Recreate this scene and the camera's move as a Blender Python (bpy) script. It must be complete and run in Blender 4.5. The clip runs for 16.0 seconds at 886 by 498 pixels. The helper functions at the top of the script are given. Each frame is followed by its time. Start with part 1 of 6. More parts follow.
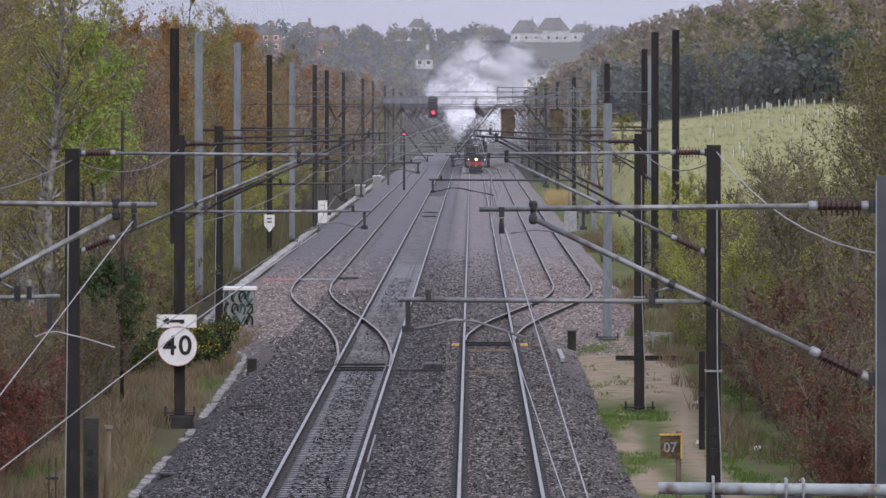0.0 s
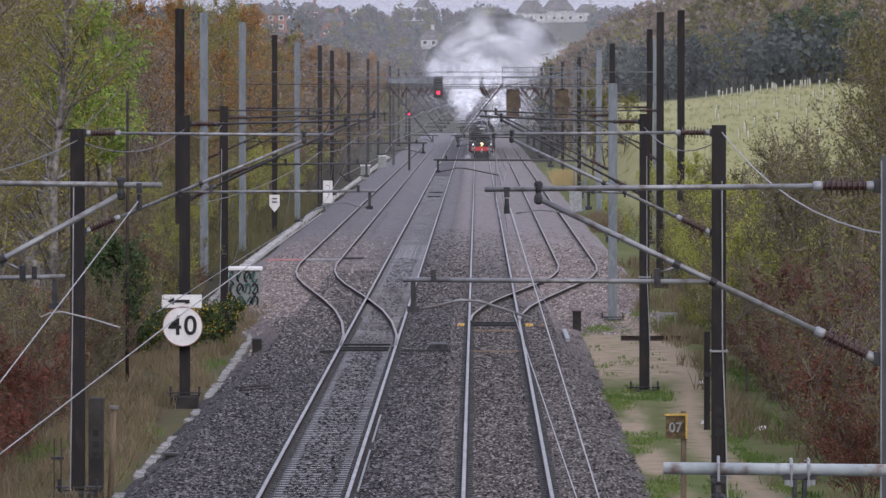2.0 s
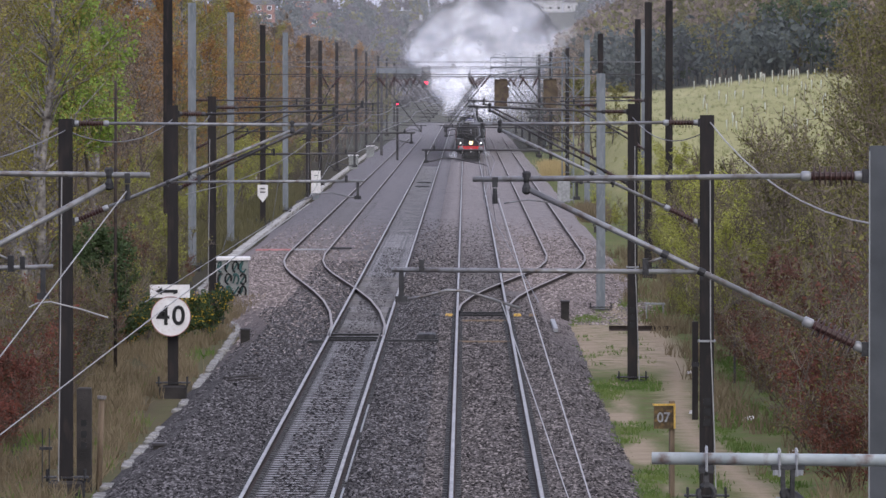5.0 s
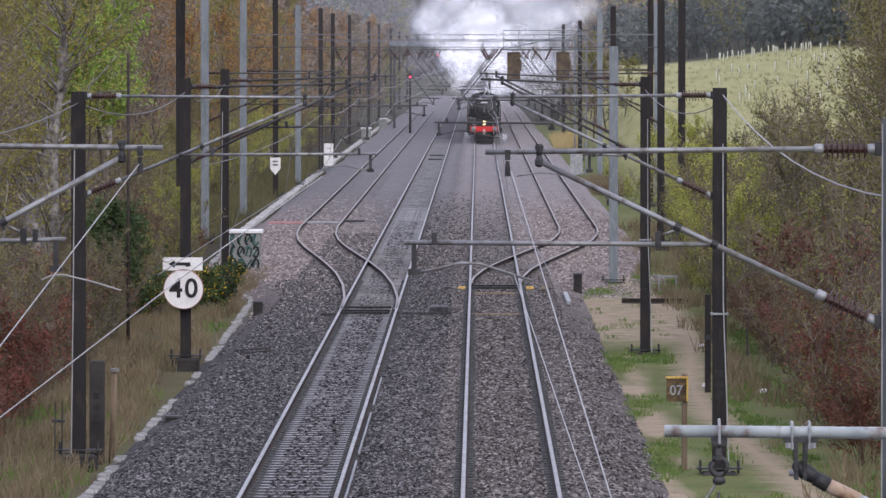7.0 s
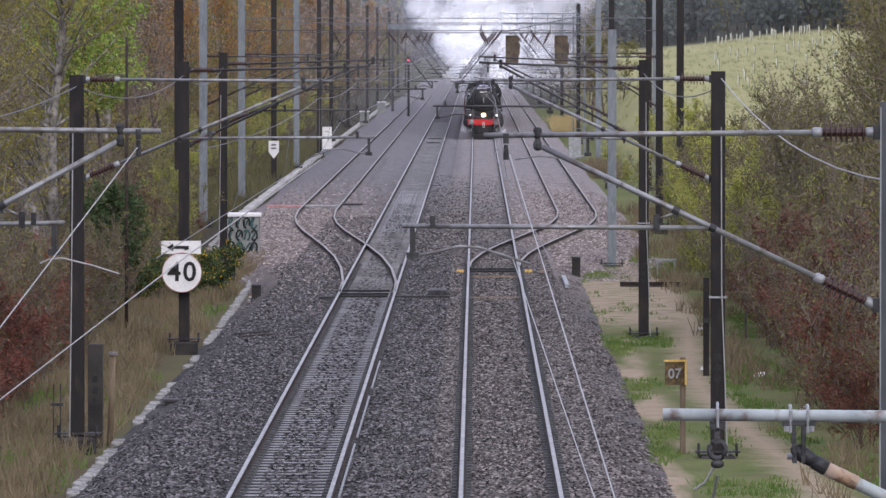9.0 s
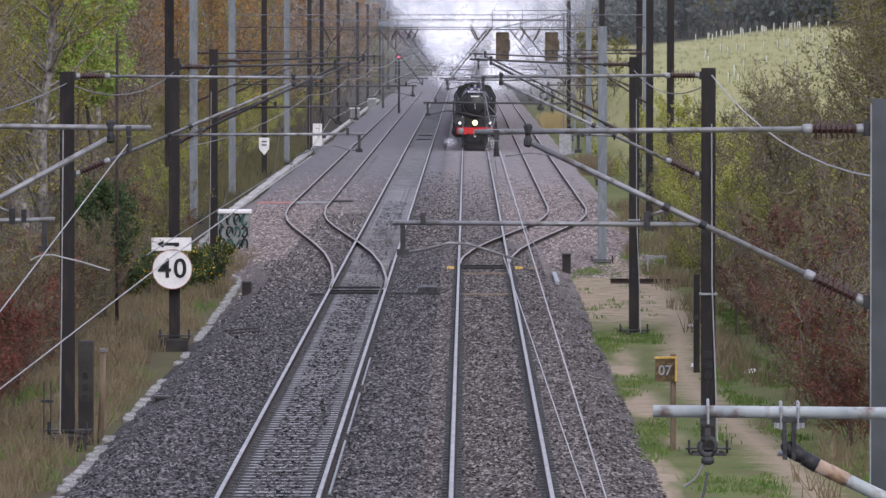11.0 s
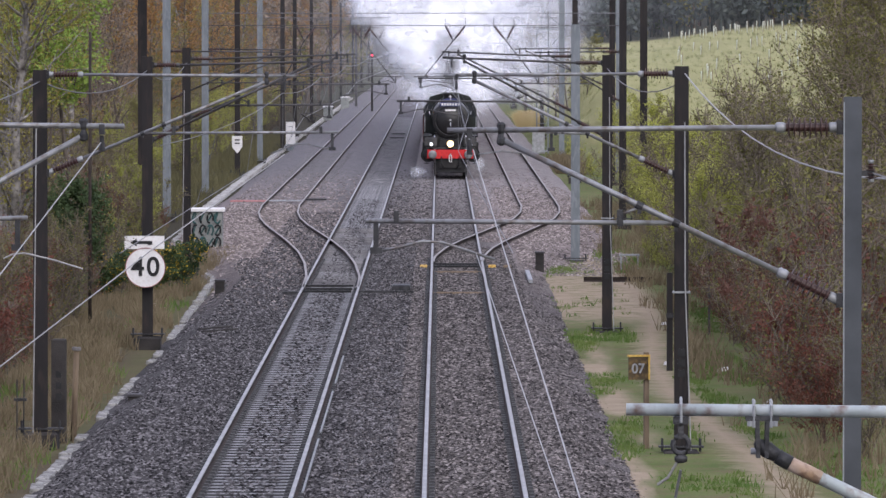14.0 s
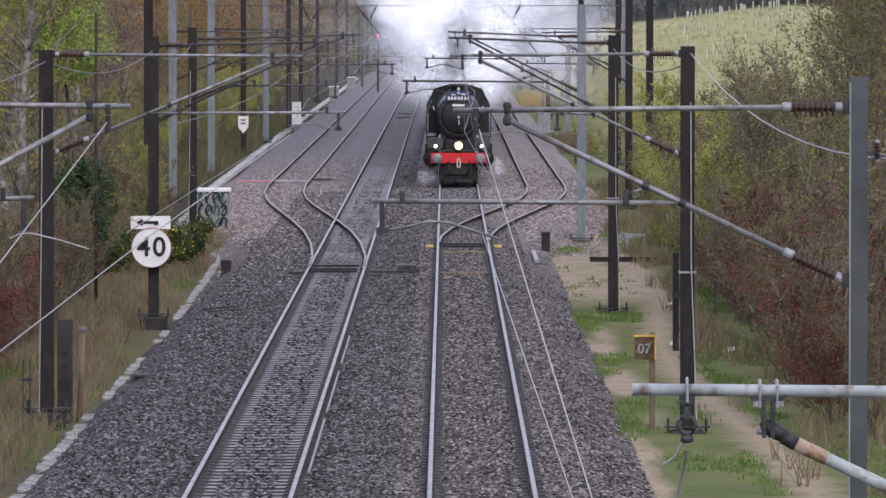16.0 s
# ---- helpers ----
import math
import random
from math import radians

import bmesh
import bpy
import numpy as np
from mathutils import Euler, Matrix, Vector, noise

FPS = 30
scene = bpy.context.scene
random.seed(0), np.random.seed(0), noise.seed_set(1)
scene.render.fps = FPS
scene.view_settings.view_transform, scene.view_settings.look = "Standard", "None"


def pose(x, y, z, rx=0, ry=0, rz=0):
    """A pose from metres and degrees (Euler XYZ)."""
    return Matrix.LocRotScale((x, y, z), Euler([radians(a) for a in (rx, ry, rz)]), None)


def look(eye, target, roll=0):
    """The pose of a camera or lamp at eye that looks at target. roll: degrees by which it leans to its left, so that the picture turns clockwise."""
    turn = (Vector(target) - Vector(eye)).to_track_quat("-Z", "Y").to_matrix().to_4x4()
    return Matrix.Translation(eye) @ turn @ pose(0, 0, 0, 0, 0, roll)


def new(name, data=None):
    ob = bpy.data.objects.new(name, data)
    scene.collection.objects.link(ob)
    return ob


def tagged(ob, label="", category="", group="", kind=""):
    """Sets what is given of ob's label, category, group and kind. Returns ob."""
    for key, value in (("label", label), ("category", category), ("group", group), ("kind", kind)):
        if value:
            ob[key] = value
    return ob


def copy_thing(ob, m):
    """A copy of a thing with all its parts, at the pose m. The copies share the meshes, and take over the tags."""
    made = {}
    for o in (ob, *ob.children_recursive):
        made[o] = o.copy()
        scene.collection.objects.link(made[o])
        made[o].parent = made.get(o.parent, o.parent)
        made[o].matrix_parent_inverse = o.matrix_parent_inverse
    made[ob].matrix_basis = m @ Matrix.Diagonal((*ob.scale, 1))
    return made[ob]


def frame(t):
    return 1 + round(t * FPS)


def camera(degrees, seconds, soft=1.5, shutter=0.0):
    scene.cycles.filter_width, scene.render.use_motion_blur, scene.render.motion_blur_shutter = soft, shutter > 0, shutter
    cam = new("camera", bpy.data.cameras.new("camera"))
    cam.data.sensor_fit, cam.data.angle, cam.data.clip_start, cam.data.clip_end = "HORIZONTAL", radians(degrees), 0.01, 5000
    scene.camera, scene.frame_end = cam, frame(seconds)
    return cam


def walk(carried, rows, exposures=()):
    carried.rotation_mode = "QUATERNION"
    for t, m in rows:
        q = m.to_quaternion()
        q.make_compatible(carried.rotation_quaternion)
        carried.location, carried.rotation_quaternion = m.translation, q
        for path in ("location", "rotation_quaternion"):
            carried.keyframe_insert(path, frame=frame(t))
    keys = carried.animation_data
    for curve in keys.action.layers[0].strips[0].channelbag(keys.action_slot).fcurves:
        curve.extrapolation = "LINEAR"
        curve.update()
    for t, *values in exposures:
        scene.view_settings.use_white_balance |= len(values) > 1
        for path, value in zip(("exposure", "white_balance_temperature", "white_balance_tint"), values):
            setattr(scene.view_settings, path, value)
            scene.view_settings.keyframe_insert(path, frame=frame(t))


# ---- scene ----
# camera: a long lens on a bridge, held by hand, that tilts and pans
EYE = 6.8
cam = camera(8.3, 16.0)
AIM = [
    (0, -1.2624, 0.2690), (0.5, -1.2948, 0.2690), (1, -1.3759, 0.2690), (1.5, -1.3759, 0.3342),
    (2, -1.4491, 0.3178), (2.5, -1.4491, 0.2122), (3, -1.5222, 0.2934), (3.5, -1.5222, 0.1878),
    (4, -1.5546, 0.2122), (4.2, -1.5387, 0.2042), (6.3, -1.6113, 0.2448), (6.5, -1.7417, 0.2849),
    (7, -1.7984, 0.3257), (7.5, -1.8387, 0.3257), (8, -1.9277, 0.3337), (8.5, -1.9849, 0.3172),
    (8.7, -1.9526, 0.3135), (11, -1.9849, 0.2202), (11.5, -1.9198, 0.1629), (12, -1.9685, 0.1963),
    (12.5, -1.9600, 0.1963), (13, -2.0252, 0.0573), (13.5, -1.9685, 0.0175), (14, -2.0008, -0.0318),
    (14.5, -1.9929, -0.0398), (15, -1.9929, -0.0562), (15.5, -2.0660, -0.0477), (16, -2.1878, 0.0249)]
walk(cam, [(t, pose(0, 0, EYE, 90 + tilt, 0, turn)) for t, tilt, turn in AIM], [(0, 0.0), (4.2, 0.0), (6.3, 0.2), (16, 0.2)])

# overcast sky and one wide, weak sun
world = bpy.data.worlds.new("overcast_sky")
scene.world = world
world.use_nodes = True
wn = world.node_tree
sky = wn.nodes.new("ShaderNodeTexSky")
sky.sky_type, sky.sun_disc = "NISHITA", False
sky.sun_elevation, sky.sun_rotation = radians(32), radians(162)
sky.air_density, sky.dust_density, sky.ozone_density = 1.0, 6.0, 1.0
cloud = wn.nodes.new("ShaderNodeMix")
cloud.data_type = "RGBA"
cloud.inputs[0].default_value = 0.9
cloud.inputs[7].default_value = (5.0, 5.15, 6.75, 1)
# an overcast sky is brighter overhead than at the horizon
where = wn.nodes.new("ShaderNodeTexCoord")
high = wn.nodes.new("ShaderNodeSeparateXYZ")
lift = wn.nodes.new("ShaderNodeMapRange")
lift.inputs[3].default_value, lift.inputs[4].default_value = 1.0, 2.5
lifted = wn.nodes.new("ShaderNodeVectorMath")
lifted.operation = "SCALE"
wn.links.new(where.outputs["Generated"], high.inputs[0])
wn.links.new(high.outputs[2], lift.inputs[0])
wn.links.new(lift.outputs[0], lifted.inputs["Scale"])
back = wn.nodes["Background"]
back.inputs[1].default_value = 0.1
wn.links.new(sky.outputs[0], cloud.inputs[6])
wn.links.new(cloud.outputs[2], lifted.inputs[0])
wn.links.new(lifted.outputs[0], back.inputs[0])
sun = new("sun", bpy.data.lights.new("sun", "SUN"))
sun.data.energy, sun.data.angle, sun.data.color = 1.5, radians(35), (1.0, 0.98, 0.95)
sun.matrix_world = look((0, 0, 100), (-50, 150, 0))
scene.view_settings.exposure = 0.0
scene.cycles.transparent_max_bounces = 64
scene.cycles.max_bounces, scene.cycles.diffuse_bounces, scene.cycles.transmission_bounces = 16, 8, 12


# ---- materials ----
def mat(name, a, b, scale=3.0, rough=0.8, metal=0.0, bump=0.3, c=None, fine=40.0, vary=0.0, stretch=(1, 1, 1), spec=0.3, sheer=0.0):
    """Two colours in large patches, a third in fine grain, with relief; vary: brightness from object to object."""
    m = bpy.data.materials.new(name)
    m.use_nodes = True
    t = m.node_tree
    n, link = t.nodes, t.links.new
    p = n["Principled BSDF"]
    co = n.new("ShaderNodeTexCoord")
    mp = n.new("ShaderNodeMapping")
    mp.inputs["Scale"].default_value = stretch
    link(co.outputs["Object"], mp.inputs[0])
    big = n.new("ShaderNodeTexNoise")
    big.inputs["Scale"].default_value, big.inputs["Detail"].default_value = scale, 6
    small = n.new("ShaderNodeTexNoise")
    small.inputs["Scale"].default_value, small.inputs["Detail"].default_value = fine, 4
    link(mp.outputs[0], big.inputs["Vector"])
    link(mp.outputs[0], small.inputs["Vector"])
    ramp = n.new("ShaderNodeValToRGB")
    ramp.color_ramp.elements[0].position, ramp.color_ramp.elements[1].position = 0.35, 0.65
    ramp.color_ramp.elements[0].color, ramp.color_ramp.elements[1].color = (*a, 1), (*b, 1)
    link(big.outputs["Fac"], ramp.inputs[0])
    col = ramp.outputs[0]
    if c:
        grain = n.new("ShaderNodeValToRGB")
        grain.color_ramp.elements[0].position, grain.color_ramp.elements[1].position = 0.5, 0.68
        grain.color_ramp.elements[0].color, grain.color_ramp.elements[1].color = (0, 0, 0, 1), (1, 1, 1, 1)
        link(small.outputs["Fac"], grain.inputs[0])
        mix = n.new("ShaderNodeMix")
        mix.data_type = "RGBA"
        mix.inputs[7].default_value = (*c, 1)
        link(grain.outputs[0], mix.inputs[0])
        link(col, mix.inputs[6])
        col = mix.outputs[2]
    if vary:
        info = n.new("ShaderNodeObjectInfo")
        rng = n.new("ShaderNodeMapRange")
        rng.inputs[3].default_value, rng.inputs[4].default_value = 1 - vary, 1 + vary
        link(info.outputs["Random"], rng.inputs[0])
        hsv = n.new("ShaderNodeHueSaturation")
        link(rng.outputs[0], hsv.inputs["Value"])
        link(col, hsv.inputs["Color"])
        col = hsv.outputs[0]
    link(col, p.inputs["Base Color"])
    p.inputs["Roughness"].default_value, p.inputs["Metallic"].default_value = rough, metal
    p.inputs["Specular IOR Level"].default_value = spec
    if bump:
        bp = n.new("ShaderNodeBump")
        bp.inputs["Strength"].default_value, bp.inputs["Distance"].default_value = bump, 0.03
        link(small.outputs["Fac"], bp.inputs["Height"])
        link(bp.outputs[0], p.inputs["Normal"])
    if sheer:
        tr = n.new("ShaderNodeBsdfTranslucent")
        link(col, tr.inputs[0])
        ms = n.new("ShaderNodeMixShader")
        ms.inputs[0].default_value = sheer
        link(p.outputs[0], ms.inputs[1])
        link(tr.outputs[0], ms.inputs[2])
        link(ms.outputs[0], n["Material Output"].inputs[0])
    return m


def glow(name, color, strength):
    m = mat(name, color, color, bump=0)
    p = m.node_tree.nodes["Principled BSDF"]
    p.inputs["Emission Color"].default_value, p.inputs["Emission Strength"].default_value = (*color, 1), strength
    return m


M_BALLAST = mat("ballast_stone", (0.052, 0.046, 0.046), (0.106, 0.093, 0.09), 0.35, 0.95, 0, 1.0, (0.247, 0.227, 0.218), 26, spec=0.1)
M_BALLAST_OILY = mat("oily_ballast", (0.022, 0.021, 0.0225), (0.05, 0.047, 0.048), 0.35, 0.9, 0, 1.0, (0.14, 0.13, 0.13), 26, spec=0.1)
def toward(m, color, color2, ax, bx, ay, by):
    """Blends in another colour east or west of a line and beyond a distance."""
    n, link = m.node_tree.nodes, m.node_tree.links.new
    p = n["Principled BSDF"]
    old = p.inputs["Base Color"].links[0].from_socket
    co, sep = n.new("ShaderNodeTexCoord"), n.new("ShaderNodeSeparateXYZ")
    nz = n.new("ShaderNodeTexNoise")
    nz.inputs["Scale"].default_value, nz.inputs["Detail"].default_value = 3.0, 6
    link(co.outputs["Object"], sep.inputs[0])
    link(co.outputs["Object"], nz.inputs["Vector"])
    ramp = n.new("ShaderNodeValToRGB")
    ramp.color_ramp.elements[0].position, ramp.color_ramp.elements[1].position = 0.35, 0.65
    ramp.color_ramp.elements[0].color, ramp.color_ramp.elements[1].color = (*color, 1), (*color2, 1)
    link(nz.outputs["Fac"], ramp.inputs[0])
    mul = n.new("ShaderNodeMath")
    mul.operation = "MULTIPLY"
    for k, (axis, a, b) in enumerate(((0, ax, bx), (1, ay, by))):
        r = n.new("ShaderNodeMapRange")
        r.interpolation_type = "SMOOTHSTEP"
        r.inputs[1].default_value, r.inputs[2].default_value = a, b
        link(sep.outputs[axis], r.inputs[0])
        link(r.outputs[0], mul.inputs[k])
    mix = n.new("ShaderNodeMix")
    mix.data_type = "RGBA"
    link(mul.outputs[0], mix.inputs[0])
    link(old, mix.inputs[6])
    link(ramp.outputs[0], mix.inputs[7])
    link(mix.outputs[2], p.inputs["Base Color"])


# each bed: paler stone by its loop, then distance haze painted as paler colour
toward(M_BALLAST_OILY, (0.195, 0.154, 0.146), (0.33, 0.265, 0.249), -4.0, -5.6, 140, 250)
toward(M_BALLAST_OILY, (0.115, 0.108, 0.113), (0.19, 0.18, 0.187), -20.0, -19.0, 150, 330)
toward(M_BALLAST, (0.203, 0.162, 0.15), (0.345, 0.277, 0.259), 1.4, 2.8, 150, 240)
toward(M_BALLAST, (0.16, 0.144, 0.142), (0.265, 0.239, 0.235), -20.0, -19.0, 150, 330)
M_RAIL_SIDE = mat("rusty_rail_web", (0.024, 0.019, 0.018), (0.06, 0.045, 0.038), 4, 0.8, 0.2, 0.3)
M_RAIL_TOP = mat("worn_bright_rail_head", (0.24, 0.237, 0.24), (0.38, 0.375, 0.375), 1.5, 0.45, 0.4, 0.1)
M_RAIL_DULL = mat("dull_rail_head", (0.22, 0.2, 0.19), (0.34, 0.31, 0.295), 1.5, 0.5, 0.4, 0.1)
M_SLEEPER = mat("weathered_concrete_sleeper", (0.17, 0.17, 0.182), (0.34, 0.335, 0.345), 1.2, 0.9, 0, 0.3, (0.05, 0.047, 0.048), 8, vary=0.2, spec=0.1)
M_TIMBER = mat("weathered_timber", (0.075, 0.071, 0.072), (0.16, 0.15, 0.148), 2, 0.85, 0, 0.4, None, 20, vary=0.2)
M_MAST = mat("dark_weathered_steel", (0.016, 0.0145, 0.0155), (0.028, 0.025, 0.026), 1.5, 0.75, 0.1, 0.2, (0.036, 0.029, 0.027), 9, spec=0.2, stretch=(1, 1, 0.2))
M_GALV = mat("galvanised_steel", (0.13, 0.148, 0.165), (0.19, 0.21, 0.235), 2.5, 0.55, 0.3, 0.1, (0.21, 0.23, 0.25), 12, stretch=(1, 1, 0.3))
M_TUBE = mat("weathered_grey_tube", (0.16, 0.16, 0.172), (0.29, 0.295, 0.305), 2.0, 0.5, 0.45, 0.15, (0.13, 0.11, 0.1), 9)
M_TUBE_DARK = mat("sooty_tube", (0.045, 0.042, 0.045), (0.095, 0.09, 0.093), 2.0, 0.6, 0.3, 0.15)
M_FITTING = mat("dark_cast_fitting", (0.025, 0.025, 0.028), (0.06, 0.06, 0.064), 8, 0.6, 0.4, 0.3)
M_PORCELAIN = mat("brown_porcelain", (0.04, 0.019, 0.019), (0.07, 0.033, 0.031), 8, 0.45, 0, 0.05, spec=0.3)
M_CAP = mat("grey_metal_cap", (0.22, 0.225, 0.24), (0.33, 0.34, 0.355), 6, 0.5, 0.3, 0.1)
M_WIRE = mat("weathered_copper_wire", (0.11, 0.11, 0.115), (0.2, 0.2, 0.21), 3, 0.5, 0.4, 0)
M_WIRE_PALE = mat("pale_stranded_wire", (0.28, 0.275, 0.275), (0.38, 0.375, 0.37), 3, 0.55, 0.3, 0)
M_CONCRETE = mat("stained_concrete", (0.15, 0.146, 0.138), (0.33, 0.32, 0.305), 1.6, 0.9, 0, 0.4, (0.06, 0.058, 0.05), 12, vary=0.18)
M_CONCRETE_DARK = mat("dirty_concrete", (0.022, 0.02, 0.02), (0.05, 0.045, 0.043), 2, 0.9, 0, 0.4)
M_WHITE = mat("white_enamel", (0.62, 0.61, 0.62), (0.74, 0.73, 0.73), 3, 0.4, 0, 0.02, (0.62, 0.59, 0.57), 22)
M_BLACK = mat("black_paint", (0.009, 0.009, 0.01), (0.018, 0.018, 0.02), 6, 0.5, 0, 0.05)
M_RED = mat("red_paint", (0.52, 0.02, 0.025), (0.6, 0.035, 0.035), 4, 0.4, 0, 0.05, (0.36, 0.02, 0.02), 16)
M_YELLOW = mat("faded_yellow_paint", (0.55, 0.34, 0.06), (0.66, 0.44, 0.12), 4, 0.7, 0, 0.1, (0.3, 0.2, 0.08), 18)
M_WOOD = mat("weathered_wood", (0.13, 0.095, 0.065), (0.22, 0.165, 0.115), 3, 0.85, 0, 0.4, None, 30, stretch=(4, 4, 0.6))
M_CABINET = mat("grey_cabinet_paint", (0.19, 0.2, 0.195), (0.28, 0.29, 0.28), 1.2, 0.6, 0, 0.1, (0.13, 0.13, 0.125), 9)
M_SPRAY = mat("teal_black_spray_paint", (0.02, 0.05, 0.05), (0.04, 0.1, 0.1), 3, 0.6, 0, 0)


# ---- building helpers ----
class Shape:
    """Vertices and faces of one mesh."""

    def __init__(self):
        self.v, self.f = [], []

    def add(self, v, f):
        k = len(self.v)
        self.v += [tuple(p) for p in v]
        self.f += [tuple(i + k for i in g) for g in f]
        return self

    def box(self, c, s, turn=0.0, taper=1.0):
        cx, cy, cz = c
        x, y, z = s[0] / 2, s[1] / 2, s[2] / 2
        co, si = math.cos(turn), math.sin(turn)
        pts = []
        for dz, k in ((-z, 1.0), (z, taper)):
            for dx, dy in ((-x, -y), (x, -y), (x, y), (-x, y)):
                dx, dy = dx * k, dy * k
                pts.append((cx + dx * co - dy * si, cy + dx * si + dy * co, cz + dz))
        return self.add(pts, [(3, 2, 1, 0), (4, 5, 6, 7), (0, 1, 5, 4), (1, 2, 6, 5), (2, 3, 7, 6), (3, 0, 4, 7)])

    def ridge(self, c, s, b):
        """A box whose upper edges are chamfered by b."""
        cx, cy, cz = c
        x, y, z = s[0] / 2, s[1] / 2, s[2] / 2
        pts = []
        for dz, k in ((-z, 0), (z - b, 0), (z, b)):
            pts += [(cx + i * (x - k), cy + j * (y - k), cz + dz) for i, j in ((-1, -1), (1, -1), (1, 1), (-1, 1))]
        f = [(3, 2, 1, 0), (8, 9, 10, 11)]
        for r in (0, 4):
            f += [(r + i, r + (i + 1) % 4, r + 4 + (i + 1) % 4, r + 4 + i) for i in range(4)]
        return self.add(pts, f)

    def tube(self, p, q, r, n=8, r2=None, caps=True):
        p, q = Vector(p), Vector(q)
        return self.path([p, q], [r, r if r2 is None else r2], n, caps)

    def path(self, pts, r, n=8, caps=True):
        pts = [Vector(p) for p in pts]
        rs = r if isinstance(r, (list, tuple)) else [r] * len(pts)
        k = len(self.v)
        for i, p in enumerate(pts):
            d = (pts[min(i + 1, len(pts) - 1)] - pts[max(i - 1, 0)]).normalized()
            u = d.cross(Vector((0, 0, 1)) if abs(d.z) < 0.9 else Vector((1, 0, 0))).normalized()
            w = u.cross(d)
            for j in range(n):
                a = 2 * math.pi * j / n
                self.v.append(tuple(p + (u * math.cos(a) + w * math.sin(a)) * rs[i]))
        for i in range(len(pts) - 1):
            for j in range(n):
                a, b = k + i * n + j, k + i * n + (j + 1) % n
                self.f.append((a, a + n, b + n, b))
        if caps:
            self.f.append(tuple(k + j for j in range(n)))
            self.f.append(tuple(k + (len(pts) - 1) * n + n - 1 - j for j in range(n)))
        return self

    def lathe(self, p, q, profile, n=16):
        """Profile: (share of the way from p to q, radius)."""
        p, q = Vector(p), Vector(q)
        return self.path([p.lerp(q, s) for s, _ in profile], [r for _, r in profile], n)

    def prism(self, outline, y0, y1):
        """An outline in x and z, drawn out from y0 to y1."""
        n = len(outline)
        pts = [(x, y0, z) for x, z in outline] + [(x, y1, z) for x, z in outline]
        f = [tuple(range(n)), tuple(range(2 * n - 1, n - 1, -1))]
        f += [(i, n + i, n + (i + 1) % n, (i + 1) % n) for i in range(n)]
        return self.add(pts, f)

    def mesh(self, name, smooth=False):
        me = bpy.data.meshes.new(name)
        me.from_pydata(self.v, [], self.f)
        if smooth:
            me.polygons.foreach_set("use_smooth", [True] * len(me.polygons))
        return me


def part(name, shape, material, parent=None, label="", smooth=False, at=None):
    """One mesh object, under a thing where one is given."""
    me = shape if isinstance(shape, bpy.types.Mesh) else shape.mesh(name, smooth)
    if not me.materials:
        me.materials.append(material)
    ob = new(name, me)
    ob.parent = parent
    if at is not None:
        ob.matrix_basis = at
    return tagged(ob, label)


def thing(name, label, category, group="", kind="", at=None):
    ob = tagged(new(name), label, category, group, kind)
    if at is not None:
        ob.matrix_basis = at
    return ob


def ease(a, b, v):
    v = np.clip((v - a) / (b - a), 0, 1)
    return v * v * (3 - 2 * v)


# ---- ground ----
def ground_height(x, y):
    """Cess level by the line, a bank and field that rise on the east, and far hills."""
    z = -0.45 + 0.0 * x
    near = 1 - ease(1050, 1500, y)
    z = z + near * ease(7.5, 13, x) * (0.0132 * np.clip(y - 170, 0, 480) + 0.004 * np.clip(y - 650, 0, 500))
    z = z + ease(9.5, 14, -x) * 0.5
    z = z + near * (ease(12, 45, x) * ease(600, 900, y) * 6 + ease(15, 40, x) * ease(380, 640, y) * 1.8)
    z = z + ease(1150, 2300, y) * 34 - ease(2500, 4500, y) * 10
    return z + 0.06 * np.sin(x * 1.7 + y * 0.13) * ease(6, 9, np.abs(x + 1.6))


def grid(xs, ys):
    gx, gy = np.meshgrid(xs, ys)
    v = np.stack([gx.ravel(), gy.ravel(), ground_height(gx, gy).ravel()], 1)
    w, h = len(xs), len(ys)
    i = (np.arange(h - 1)[:, None] * w + np.arange(w - 1)[None]).ravel()
    return v.tolist(), np.stack([i, i + 1, i + w + 1, i + w], 1).tolist()


